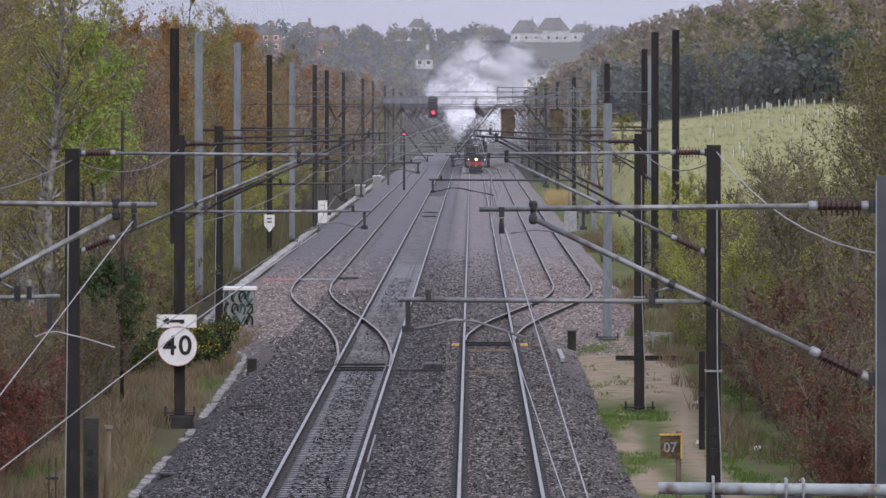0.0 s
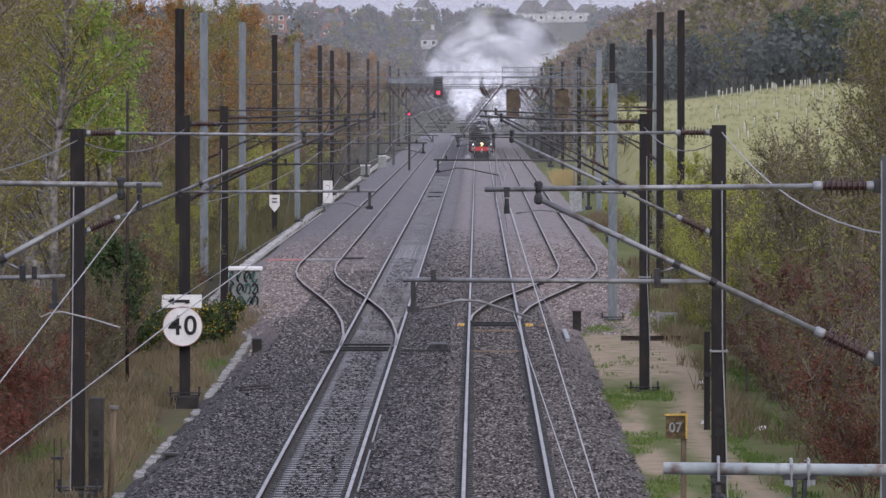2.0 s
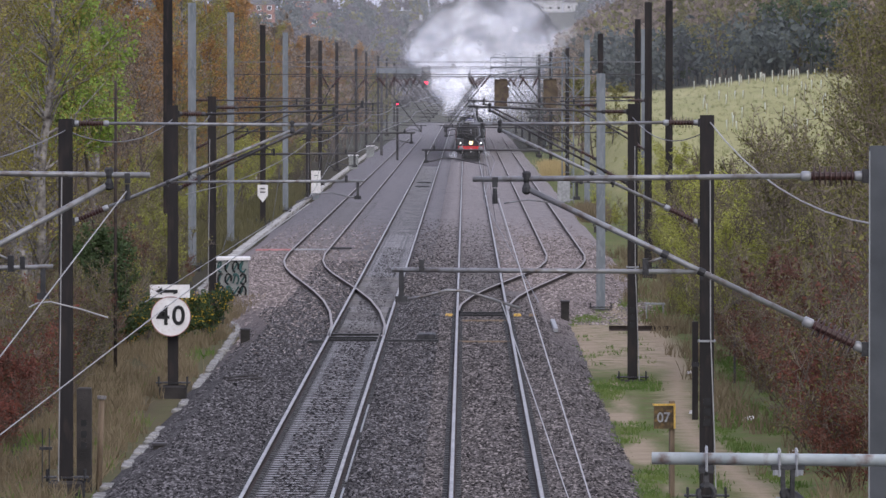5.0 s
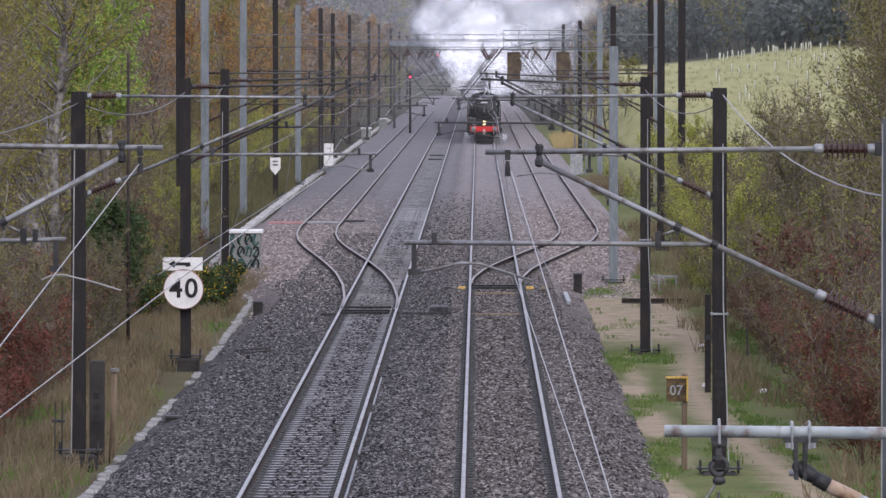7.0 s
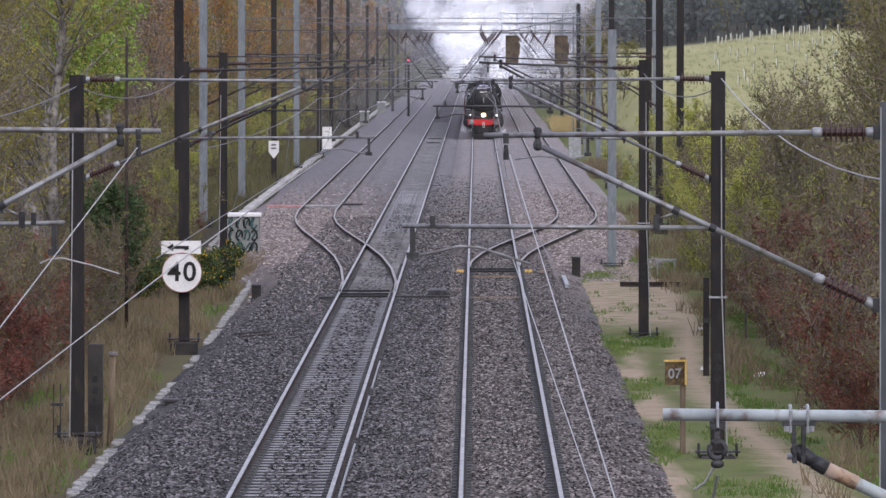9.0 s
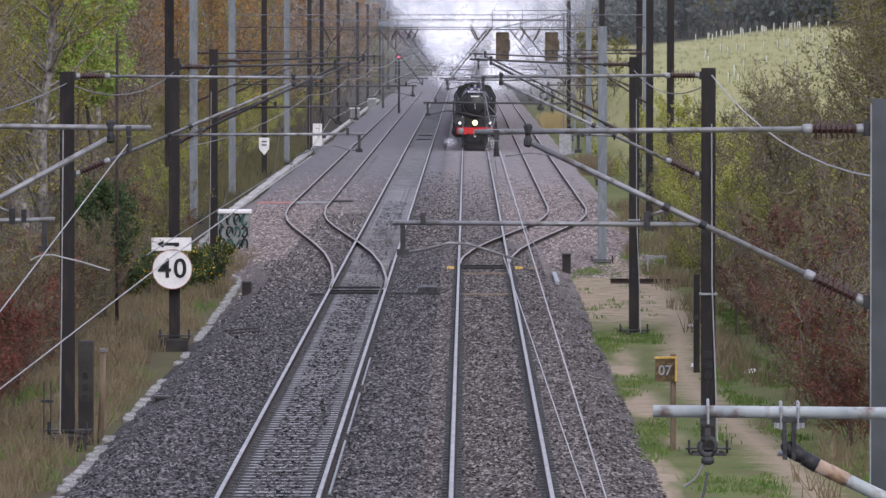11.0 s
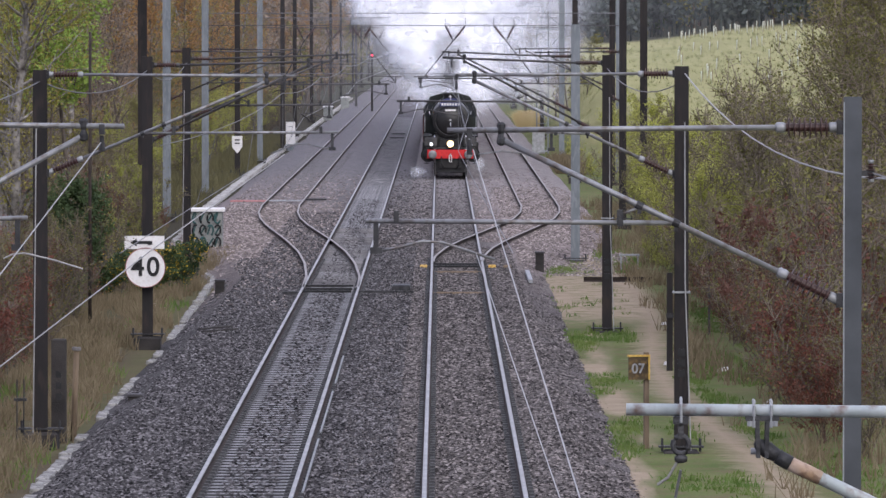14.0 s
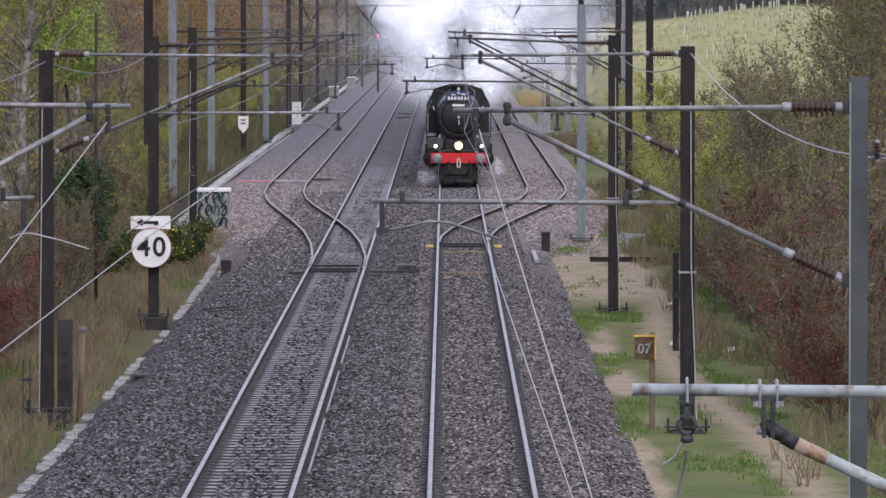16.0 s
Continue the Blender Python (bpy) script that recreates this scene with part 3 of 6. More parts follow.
# brackets of the masts between, over the loops
for y, x, tx in ((235, -10.5, TRACK_W - 3.45), (271, -10.4, TRACK_W - 3.45), (230, 6.9, TRACK_E + 3.5), (290, 8.2, TRACK_E + 3.5)):
    m = thing("overhead_line_bracket", "sooty steel tube bracket reaching over the loop track", "bracket", "overhead line brackets")
    cantilever(m, x, y, tx, 6.2, dark=True)

# wires: catenary and contact wire above each track, with droppers
SPANS_E = [60, 106, 149, 196, 230, 290, 385, 430, 505, 600, 680, 760, 850]
SPANS_W = [60, 107, 141, 180, 235, 308, 385, 430, 505, 600, 680, 760, 850]
for tx, spans, dx in ((TRACK_E, SPANS_E, -0.2), (TRACK_W, SPANS_W, -0.2)):
    s = 1 if tx > -1 else -1
    cat, con = [], []
    for i in range(len(spans) - 1):
        a, b = spans[i], spans[i + 1]
        x0, x1 = tx + s * 0.2 * (-1) ** i, tx + s * 0.2 * (-1) ** (i + 1)
        for k in range(6):
            u = k / 6
            cat.append((tx + s * dx, a + (b - a) * u, 5.72 + 0.0016 * min(a + (b - a) * u - 60, 140) - 0.12 * 4 * u * (1 - u)))
            con.append((x0 + (x1 - x0) * u, a + (b - a) * u, 4.66 + 0.003 * min(a + (b - a) * u - 60, 130)))
    w = thing("overhead_wire", "catenary and contact wires hung above the track", "wire", "overhead wires")
    part("catenary_wire", Shape().path(cat, [0.003 + 0.00003 * p[1] for p in cat], 5), M_WIRE, w)
    part("contact_wire", Shape().path(con, [0.003 + 0.00003 * p[1] for p in con], 5), M_WIRE, w)
    for i in range(2, 40, 2):
        a, b = cat[i], con[i]
        part("dropper", Shape().tube(a, b, 0.004, 4), M_WIRE, w)
wire("cable", [(-3.33, 60, 5.75), (-1.6, 10, 5.26)], [0.0065, 0.0022], M_WIRE_PALE, "pale tensioned cable over the western track")
wire("cable", [(-2.72, 107, 4.72), (-2.85, 60, 4.68), (-2.8, 10, 4.66)], [0.01, 0.0065, 0.002], M_WIRE_PALE, "pale contact wire over the western track")
wire("cable", [(-7.15, 100, 3.15), (-7.0, 100, 3.22), (-6.8, 100, 3.24), (-6.3, 100, 3.12), (-5.85, 100, 2.98)], 0.014, M_WIRE_PALE, "pale loose cable hanging beside a mast")
wire("cable", [(0.33, 60, 5.68), (0.33, 5, 5.72)], [0.006, 0.0012], M_WIRE_PALE, "pale catenary wire over the eastern track")
wire("cable", [(0.36, 60, 4.66), (0.52, 34, 4.66), (0.68, 8, 4.68)], [0.005, 0.0035, 0.001], M_WIRE_PALE, "pale contact wire over the eastern track")
sag = [(4.25 + (4.9 - 4.25) * u, 106 - 40 * u, 6.15 - 0.9 * u - 0.45 * 4 * u * (1 - u)) for u in np.linspace(0, 1, 10)]
wire("cable", sag, 0.012, M_WIRE_PALE, "pale slack return cable between masts")
anchor = thing("cable_anchor", "brown insulator holding the return cable on a mast", "insulator")
part("bracket", Shape().box((4.2, 60, 5.45), (0.14, 0.08, 0.05)), M_FITTING, anchor)
insulator(anchor, (4.24, 60, 5.36), (4.24, 60, 5.58), 0.06, 4)
wire("cable", [(4.26, 60, 5.45), (4.5, 48, 5.36), (4.9, 30, 5.3)], [0.009, 0.007, 0.004], M_WIRE_PALE, "pale return cable leaving the mast")
# paler strip laid along the left edge of the near mast
part("flange_edge", Shape().box((4.06 - 0.089, 59.93, 2.9), (0.012, 0.03, 6.5)), M_EDGE, anchor, "pale strip along the mast's left edge")
for x0, x1, y0, y1 in ((-7.0, -6.75, 107, 141), (-6.75, -7.46, 141, 180), (4.2, 4.09, 106, 149), (4.09, 4.36, 149, 196), (-7.1, -7.0, 60, 107)):
    pts = [(x0 + (x1 - x0) * u, y0 + (y1 - y0) * u, 6.0 - 0.35 * 4 * u * (1 - u)) for u in np.linspace(0, 1, 9)]
    wire("cable", pts, 0.011, M_WIRE, "slack earth cable between masts")

# a near bracket, whose mast stands out of view
near = thing("overhead_line_mast", "galvanised overhead line mast with chipped pale bracket tubes", "mast", "overhead line masts")
part("post", h_post(4.1, 24, -0.3, 6.3, 0.25), M_GALV, near)
part("footing", Shape().ridge((4.1, 24, -0.4), (0.62, 0.62, 0.5), 0.04), M_CONCRETE_DARK, near)
M_CHIPPED = mat("chipped_galvanised_tube", (0.27, 0.305, 0.315), (0.44, 0.475, 0.48), 5, 0.55, 0.05, 0.2, (0.17, 0.12, 0.1), 14)
part("top_tube", Shape().tube((0.735, 24, 5.33), (3.95, 24, 5.3), 0.0245, 14), M_CHIPPED, near, "chipped galvanised tube", True)
part("inclined_tube", Shape().path([(1.285, 24, 5.17), (1.36, 24, 5.125), (1.6, 24, 5.01), (3.98, 24, 3.9)], [0.022, 0.026, 0.026, 0.026], 14), M_CHIPPED, near, "chipped galvanised tube", True)
part("sleeve", Shape().tube((1.33, 24, 5.145), (1.38, 24, 5.116), 0.03, 12), M_FITTING, near, smooth=True)
M_RUST = mat("flaking_rusty_tube", (0.3, 0.2, 0.13), (0.45, 0.36, 0.3), 9, 0.7, 0, 0.2, (0.14, 0.08, 0.06), 22)
part("rusty_sleeve", Shape().tube((1.38, 24, 5.116), (1.5, 24, 5.058), 0.0285, 12), M_RUST, near, "rusty flaking sleeve", True)
part("clamp", Shape().box((1.27, 24, 5.295), (0.13, 0.07, 0.018)), M_FITTING, near)
for dx in (-0.02, 0.02):
    part("cheek", Shape().prism([(1.27 + dx - 0.008, 5.29), (1.27 + dx + 0.008, 5.29), (1.27 + dx * 0.8 + 0.008, 5.14), (1.27 + dx * 0.8 - 0.008, 5.14)], 23.965, 24.035), M_FITTING, near)
part("pin", Shape().tube((1.225, 24, 5.165), (1.315, 24, 5.165), 0.013, 8), M_CAP, near, smooth=True)
part("knuckle", Shape().lathe((1.24, 24, 5.2), (1.34, 24, 5.14), [(0, 0.008), (0.15, 0.026), (0.5, 0.034), (0.85, 0.028), (1, 0.022)], 14), M_FITTING, near, smooth=True)
for dx in (-0.05, 0.05):
    part("nut", Shape().tube((1.27 + dx, 23.97, 5.265), (1.27 + dx, 23.97, 5.286), 0.011, 6), M_CAP, near)
for dx in (-0.034, 0.034):
    part("u_bolt", Shape().path([(1.27 + dx, 23.97, 5.26), (1.27 + dx, 23.97, 5.345), (1.27 + dx, 23.985, 5.365), (1.27 + dx, 24.015, 5.365), (1.27 + dx, 24.03, 5.345), (1.27 + dx, 24.03, 5.26)], 0.007, 6), M_CAP, near)
part("wire_hook", Shape().box((0.95, 24, 5.287), (0.06, 0.05, 0.03)).box((0.95, 24, 5.25), (0.022, 0.03, 0.07)), M_FITTING, near)
part("u_bolt", Shape().path([(0.95, 23.97, 5.28), (0.95, 23.97, 5.35), (0.95, 24.0, 5.375), (0.95, 24.03, 5.35), (0.95, 24.03, 5.28)], 0.006, 6), M_CAP, near)
part("ring", Shape().path([(0.95 + 0.032 * math.cos(a), 24, 5.19 + 0.036 * math.sin(a)) for a in np.linspace(0, 2 * math.pi, 15)], 0.011, 7, False), M_FITTING, near, smooth=True)
part("wire_saddle", Shape().lathe((0.925, 24, 5.135), (0.975, 24, 5.135), [(0, 0.01), (0.3, 0.018), (0.7, 0.018), (1, 0.01)], 10), M_FITTING, near, smooth=True)
part("loose_cable", Shape().path([(0.94, 24, 5.13), (0.9, 24.02, 5.06), (0.86, 24.04, 5.03)], 0.006, 5), M_WIRE_PALE, near)
part("loose_cable", Shape().path([(0.95, 24, 5.09), (0.93, 24.02, 4.98), (0.9, 24.02, 4.86), (0.87, 24, 4.74)], 0.006, 5), M_WIRE, near)


# ---- plants ----
M_BARK = mat("grey_brown_bark", (0.07, 0.055, 0.045), (0.14, 0.115, 0.095), 4, 0.9, 0, 0.4, None, 30, vary=0.15)
M_BIRCH = mat("pale_birch_bark", (0.12, 0.108, 0.098), (0.32, 0.3, 0.28), 5, 0.85, 0, 0.3, (0.07, 0.06, 0.055), 9)
M_TWIG = mat("red_brown_twigs", (0.09, 0.052, 0.04), (0.165, 0.102, 0.074), 1.0, 0.9, 0, 0, vary=0.25)
M_TWIG_GREY = mat("grey_brown_twigs", (0.12, 0.097, 0.075), (0.22, 0.18, 0.14), 1.0, 0.9, 0, 0, vary=0.2)


def leaves(name, a, b, vary=0.18):
    return mat(name, a, b, 0.7, 0.7, 0, 0, None, 3, vary=vary, sheer=0.28)


M_LEAF_BIRCH = leaves("yellow_green_spring_leaves", (0.19, 0.175, 0.035), (0.29, 0.255, 0.065))
M_LEAF_BRIGHT = leaves("bright_green_leaves", (0.17, 0.26, 0.04), (0.27, 0.36, 0.08))
M_LEAF_LIME = leaves("lime_green_buds", (0.28, 0.3, 0.055), (0.44, 0.45, 0.115))
M_LEAF_OLIVE = leaves("olive_leaves", (0.115, 0.112, 0.036), (0.2, 0.185, 0.062))
M_LEAF_BROWN = leaves("orange_brown_buds", (0.27, 0.14, 0.045), (0.38, 0.22, 0.08))
M_LEAF_DUN = leaves("dun_buds", (0.19, 0.15, 0.115), (0.28, 0.22, 0.17))
M_LEAF_RUST = leaves("rust_red_leaves", (0.11, 0.045, 0.034), (0.19, 0.085, 0.058))
M_LEAF_DARK = leaves("dark_green_needles", (0.036, 0.066, 0.028), (0.085, 0.12, 0.045))
M_FLOWER = leaves("yellow_gorse_flowers", (0.5, 0.34, 0.03), (0.66, 0.46, 0.06))
M_GRASS = leaves("grass_blades", (0.075, 0.135, 0.026), (0.135, 0.18, 0.048))
M_STRAW = leaves("dry_grass_stems", (0.11, 0.086, 0.05), (0.2, 0.16, 0.1))


def sticks(segs, n):
    """Tapered sticks with n sides: arrays of starts, ends and radii, as vertices and faces."""
    p, q, r0, r1 = segs
    d = q - p
    d = d / np.maximum(np.linalg.norm(d, axis=1, keepdims=True), 1e-6)
    up = np.where(np.abs(d[:, 2:3]) < 0.9, np.array([[0, 0, 1.0]]), np.array([[1.0, 0, 0]]))
    u = np.cross(d, up)
    u /= np.linalg.norm(u, axis=1, keepdims=True)
    w = np.cross(u, d)
    rings = []
    for c, r in ((p, r0), (q, r1)):
        for j in range(n):
            a = 2 * math.pi * j / n
            rings.append(c + (u * math.cos(a) + w * math.sin(a)) * r[:, None])
    v = np.stack(rings, 1).reshape(-1, 3)
    k = np.arange(len(p))[:, None] * 2 * n
    f = np.concatenate([k + np.array([[j, (j + 1) % n, n + (j + 1) % n, n + j]]) for j in range(n)])
    return v, f


def flakes(c, size, rng, droop=0.0):
    """Leaf-shaped quads round the centres c."""
    n = len(c)
    d = rng.normal(size=(n, 3))
    d[:, 2] -= droop
    d /= np.linalg.norm(d, axis=1, keepdims=True)
    e = np.cross(d, rng.normal(size=(n, 3)))
    e /= np.linalg.norm(e, axis=1, keepdims=True)
    s = (size * rng.uniform(0.6, 1.4, n))[:, None]
    v = np.stack([c - d * s * 0.5, c + e * s * 0.32, c + d * s * 0.6, c - e * s * 0.32], 1).reshape(-1, 3)
    return v, np.arange(4 * n).reshape(-1, 4)


def raw_mesh(name, pieces, material):
    vs, fs, k = [], [], 0
    for v, f in pieces:
        vs.append(v)
        fs.append(f + k)
        k += len(v)
    v, f = np.concatenate(vs), np.concatenate(fs)
    me = bpy.data.meshes.new(name)
    me.vertices.add(len(v))
    me.vertices.foreach_set("co", v.astype(np.float32).ravel())
    me.loops.add(f.size)
    me.loops.foreach_set("vertex_index", f.astype(np.int32).ravel())
    me.polygons.add(len(f))
    me.polygons.foreach_set("loop_start", np.arange(0, f.size, 4, dtype=np.int32))
    me.update(calc_edges=True)
    me.materials.append(material)
    return me


def grow(seed, height, spread, bare=0.25, limbs=34, twigs=11, per_twig=6, leaf=0.1, rise=0.6, lean=0.05, stems=1, flat=1.0, r_trunk=0.11, droop=0.0):
    """A woody plant: tapered stems with limbs, twigs on these, and leaves round the twigs. Returns wood pieces, twig pieces and leaf pieces."""
    rng = np.random.default_rng(seed)
    wood, fine, cent = [], [], []
    for s in range(stems):
        n = 7
        off = rng.normal(size=2) * (spread * 0.25 if stems > 1 else 0)
        tip = off + rng.normal(size=2) * (lean * height + (spread * 0.5 if stems > 1 else 0))
        hs = height * (1 if s == 0 else rng.uniform(0.6, 1.0))
        tz = np.linspace(0, 1, n)
        line = np.stack([off[0] * 0.3 + (tip[0] - off[0] * 0.3) * tz, off[1] * 0.3 + (tip[1] - off[1] * 0.3) * tz, hs * tz], 1)
        line[1:-1, :2] += rng.normal(size=(n - 2, 2)) * 0.012 * height
        r = r_trunk * (height / 10) * (1 - 0.9 * tz) / (1 if stems == 1 else 1.8)
        wood.append((line[:-1], line[1:], r[:-1], r[1:]))
        for _ in range(max(3, limbs // stems)):
            u = bare + (0.98 - bare) * rng.random() ** 0.85
            base = np.array([np.interp(u, tz, line[:, k]) for k in range(3)])
            a = rng.uniform(0, 2 * math.pi)
            shape = math.sin(math.pi * min(1, (u - bare) / (1 - bare) * 0.8 + 0.2)) ** 0.7
            ln = spread * (0.35 + 0.75 * shape) * rng.uniform(0.6, 1.15)
            d = np.array([math.cos(a), math.sin(a) * flat, rise * rng.uniform(0.5, 1.5)])
            d /= np.linalg.norm(d)
            pts = [base]
            for k in range(3):
                d = d + rng.normal(size=3) * 0.16 + np.array([0, 0, 0.12 - droop])
                d /= np.linalg.norm(d)
                pts.append(pts[-1] + d * ln / 3)
            pts = np.array(pts)
            r0 = 0.35 * float(np.interp(u, tz, r)) + 0.006
            rr = r0 * np.array([1, 0.7, 0.45, 0.2])
            wood.append((pts[:-1], pts[1:], rr[:-1], rr[1:]))
            for _ in range(twigs):
                w = 0.25 + 0.75 * rng.random()
                b = np.array([np.interp(w * 3, np.arange(4), pts[:, k]) for k in range(3)])
                dd = d * 0.5 + rng.normal(size=3) * 0.6 + np.array([0, 0, 0.25 - 2 * droop])
                dd /= np.linalg.norm(dd)
                e = b + dd * ln * rng.uniform(0.18, 0.4)
                fine.append((b, e))
                if per_twig:
                    k = rng.random((per_twig, 1)) * 1.1
                    cent.append(b + (e - b) * k + rng.normal(size=(per_twig, 3)) * 0.05 * ln)
    segs = [np.concatenate([w[k] for w in wood]) for k in range(4)]
    fb, fe = np.array([a for a, _ in fine]), np.array([b for _, b in fine])
    rt = np.full(len(fb), 0.009)
    lv = flakes(np.concatenate(cent), leaf, rng, droop) if cent else None
    return sticks(segs, 5), sticks((fb, fe, rt, rt * 0.4), 3), lv


def plant(name, label, category, group, bark, twig, leaf_mat, extra=None, **kw):
    wood, fine, lv = grow(**kw)
    ob = thing(name, label, category, group)
    part("trunk", raw_mesh("trunk", [wood], bark), bark, ob)
    tagged(part("twig_mass", raw_mesh("twig_mass", [fine], twig), twig, ob), kind="stuff")
    if lv:
        tagged(part("crown", raw_mesh("crown", [lv], leaf_mat), leaf_mat, ob), kind="stuff")
    if extra:
        c = lv[0][::4]
        rng = np.random.default_rng(5)
        c = c[rng.random(len(c)) < extra[1]]
        part("blossom", raw_mesh("blossom", [flakes(c + rng.normal(size=c.shape) * 0.03, extra[2], rng)], extra[0]), extra[0], ob, "yellow blossom")["kind"] = "stuff"
    return ob


def put(ob, x, y, turn=0.0, size=1.0, first=[], z=None):
    """Places a plant, the prototype itself the first time and copies of it after that."""
    zz = float(ground_height(np.array(float(x)), np.array(float(y)))) - 0.03 if z is None else z
    m = Matrix.Translation((x, y, zz)) @ Matrix.Rotation(turn, 4, "Z")
    if ob.name not in first:
        first.append(ob.name)
        ob.matrix_basis = m
    else:
        ob = copy_thing(ob, m)
    ob.scale = (size, size, size)
    return ob


WOODS = "trees beside the line"
birch = [plant("birch_tree", "birch with pale bark and yellow-green spring leaves", "tree", WOODS, M_BIRCH, M_TWIG_GREY, M_LEAF_BIRCH, seed=s, height=12, spread=2.3, bare=0.12, limbs=46, twigs=13, per_twig=11, leaf=0.075, rise=0.9, r_trunk=0.13, droop=0.06) for s in (1, 2)]
alder = [plant("bare_tree", "leafless orange-brown budding tree in a dense wood", "tree", WOODS, M_BARK, M_TWIG, M_LEAF_BROWN, seed=s, height=10.5, spread=2.2, bare=0.1, limbs=46, twigs=13, per_twig=6, leaf=0.1, rise=1.1) for s in (3, 4)]
dun = [plant("bare_tree", "leafless grey-brown tree in a dense wood", "tree", WOODS, M_BARK, M_TWIG_GREY, M_LEAF_DUN, seed=s, height=10.0, spread=2.5, bare=0.08, limbs=44, twigs=12, per_twig=5, leaf=0.1, rise=0.8) for s in (5, 6)]
olive = [plant("leafing_tree", "young tree coming into olive-green leaf", "tree", WOODS, M_BARK, M_TWIG_GREY, M_LEAF_OLIVE, seed=s, height=8.5, spread=2.3, bare=0.05, limbs=50, twigs=14, per_twig=11, leaf=0.068, rise=0.8) for s in (7, 8)]
bright = plant("sycamore", "small tree with fresh bright green leaves", "tree", WOODS, M_BARK, M_TWIG_GREY, M_LEAF_BRIGHT, seed=9, height=8.0, spread=1.9, bare=0.55, limbs=44, twigs=12, per_twig=16, leaf=0.105, rise=0.5)
hazel = [plant("shrub", "tall shrub with thin stems and yellow-green leaves", "shrub", "shrubs", M_BARK, M_TWIG_GREY, M_LEAF_LIME, seed=s, height=4.0, spread=1.2, bare=0.05, limbs=48, twigs=14, per_twig=15, leaf=0.05, rise=1.5, stems=6, r_trunk=0.08) for s in (11, 12)]
rusty = [plant("bramble", "tangled rust-red and brown bramble thicket", "shrub", "shrubs", M_TWIG, M_TWIG, M_LEAF_RUST, seed=s, height=2.2, spread=1.1, bare=0.02, limbs=52, twigs=15, per_twig=5, leaf=0.052, rise=0.9, stems=8, r_trunk=0.07) for s in (13, 14)]
scrub = [plant("shrub", "leafless grey-brown scrub with a few green buds", "shrub", "shrubs", M_BARK, M_TWIG_GREY, M_LEAF_OLIVE, seed=s, height=3.2, spread=1.2, bare=0.02, limbs=48, twigs=15, per_twig=3, leaf=0.048, rise=1.2, stems=8, r_trunk=0.07) for s in (15, 16)]
gorse = plant("gorse_bush", "dark green gorse bush with yellow flowers", "shrub", "shrubs", M_BARK, M_LEAF_DARK, M_LEAF_DARK, extra=(M_FLOWER, 0.1, 0.07), seed=17, height=1.9, spread=0.8, bare=0.05, limbs=46, twigs=12, per_twig=14, leaf=0.07, rise=0.8, stems=5, r_trunk=0.08)
pine = plant("conifer", "small dark green conifer among brambles", "tree", WOODS, M_BARK, M_LEAF_DARK, M_LEAF_DARK, seed=18, height=2.7, spread=1.5, bare=0.03, limbs=46, twigs=12, per_twig=16, leaf=0.08, rise=0.7)

rng = np.random.default_rng(21)
R = lambda a, b: float(rng.uniform(a, b))
# west wood: scrub along its edge, then trees
for y in np.arange(98, 470, 5.5):
    y = float(y)
    x0 = -9.2 if y < 135 else -9.0 if y < 190 else -12.0
    kind = rng.choice(["olive", "hazel", "scrub", "rusty"], p=[0.03, 0.12, 0.45, 0.4] if y < 230 else [0.3, 0.4, 0.25, 0.05])
    o = {"olive": olive, "hazel": hazel, "scrub": scrub, "rusty": rusty}[kind][int(rng.integers(2))]
    put(o, x0 - R(0, 1.2), y + R(-2, 2), R(0, 6.3), R(0.7, 1.1) if kind != "olive" else R(0.5, 0.7))
far_dun = [plant("bare_tree", "leafless grey-brown tree in a distant wood", "tree", "distant trees", M_BARK, M_TWIG_GREY, M_LEAF_DUN, seed=s, height=10.0, spread=3.0, bare=0.06, limbs=26, twigs=7, per_twig=5, leaf=0.3, rise=0.8) for s in (31, 32)]
far_olive = [plant("leafing_tree", "distant tree coming into olive-green leaf", "tree", "distant trees", M_BARK, M_TWIG_GREY, M_LEAF_OLIVE, seed=s, height=9.0, spread=3.0, bare=0.05, limbs=26, twigs=7, per_twig=6, leaf=0.32, rise=0.7) for s in (33, 34)]
far_dark = [plant("evergreen_tree", "distant dark green tree at the wood's edge", "tree", "distant trees", M_BARK, M_TWIG_GREY, M_LEAF_DARK, seed=35, height=6.0, spread=3.4, bare=0.03, limbs=26, twigs=7, per_twig=9, leaf=0.36, rise=0.5)]
put(bright, -12.0, 200, 0.5, 1.16)
put(bright, -12.9, 199, 2.5, 0.95)
put(pine, -9.8, 163, 0.3, 1.1)
put(gorse, -8.0, 168, 0.0, 0.9)
put(gorse, -7.4, 172, 2.0, 0.8)
put(gorse, -8.9, 165, 4.0, 0.8)
put(gorse, -9.6, 152, 1.0, 0.8)
for y in np.arange(130, 900, 8.5):
    y = float(y)
    for row in range(3 if y < 420 else 2):
        x = -11.2 - row * 2.8 - R(0, 2.2) - (1.3 if y > 190 else 0)
        if x < -0.083 * y - 3 or (y < 204 and x > -0.064 * y - 1.0):
            continue
        if x < -0.05 * y and y < 260:
            o = (birch + dun + dun)[int(rng.integers(6))]
        elif y < 420:
            o = (alder + alder + alder + dun + birch)[int(rng.integers(10))]
        else:
            o = (far_dun + far_dun + alder + far_olive)[int(rng.integers(8))]
        put(o, x, y + R(-3, 3), R(0, 6.3), R(0.75, 1.1))
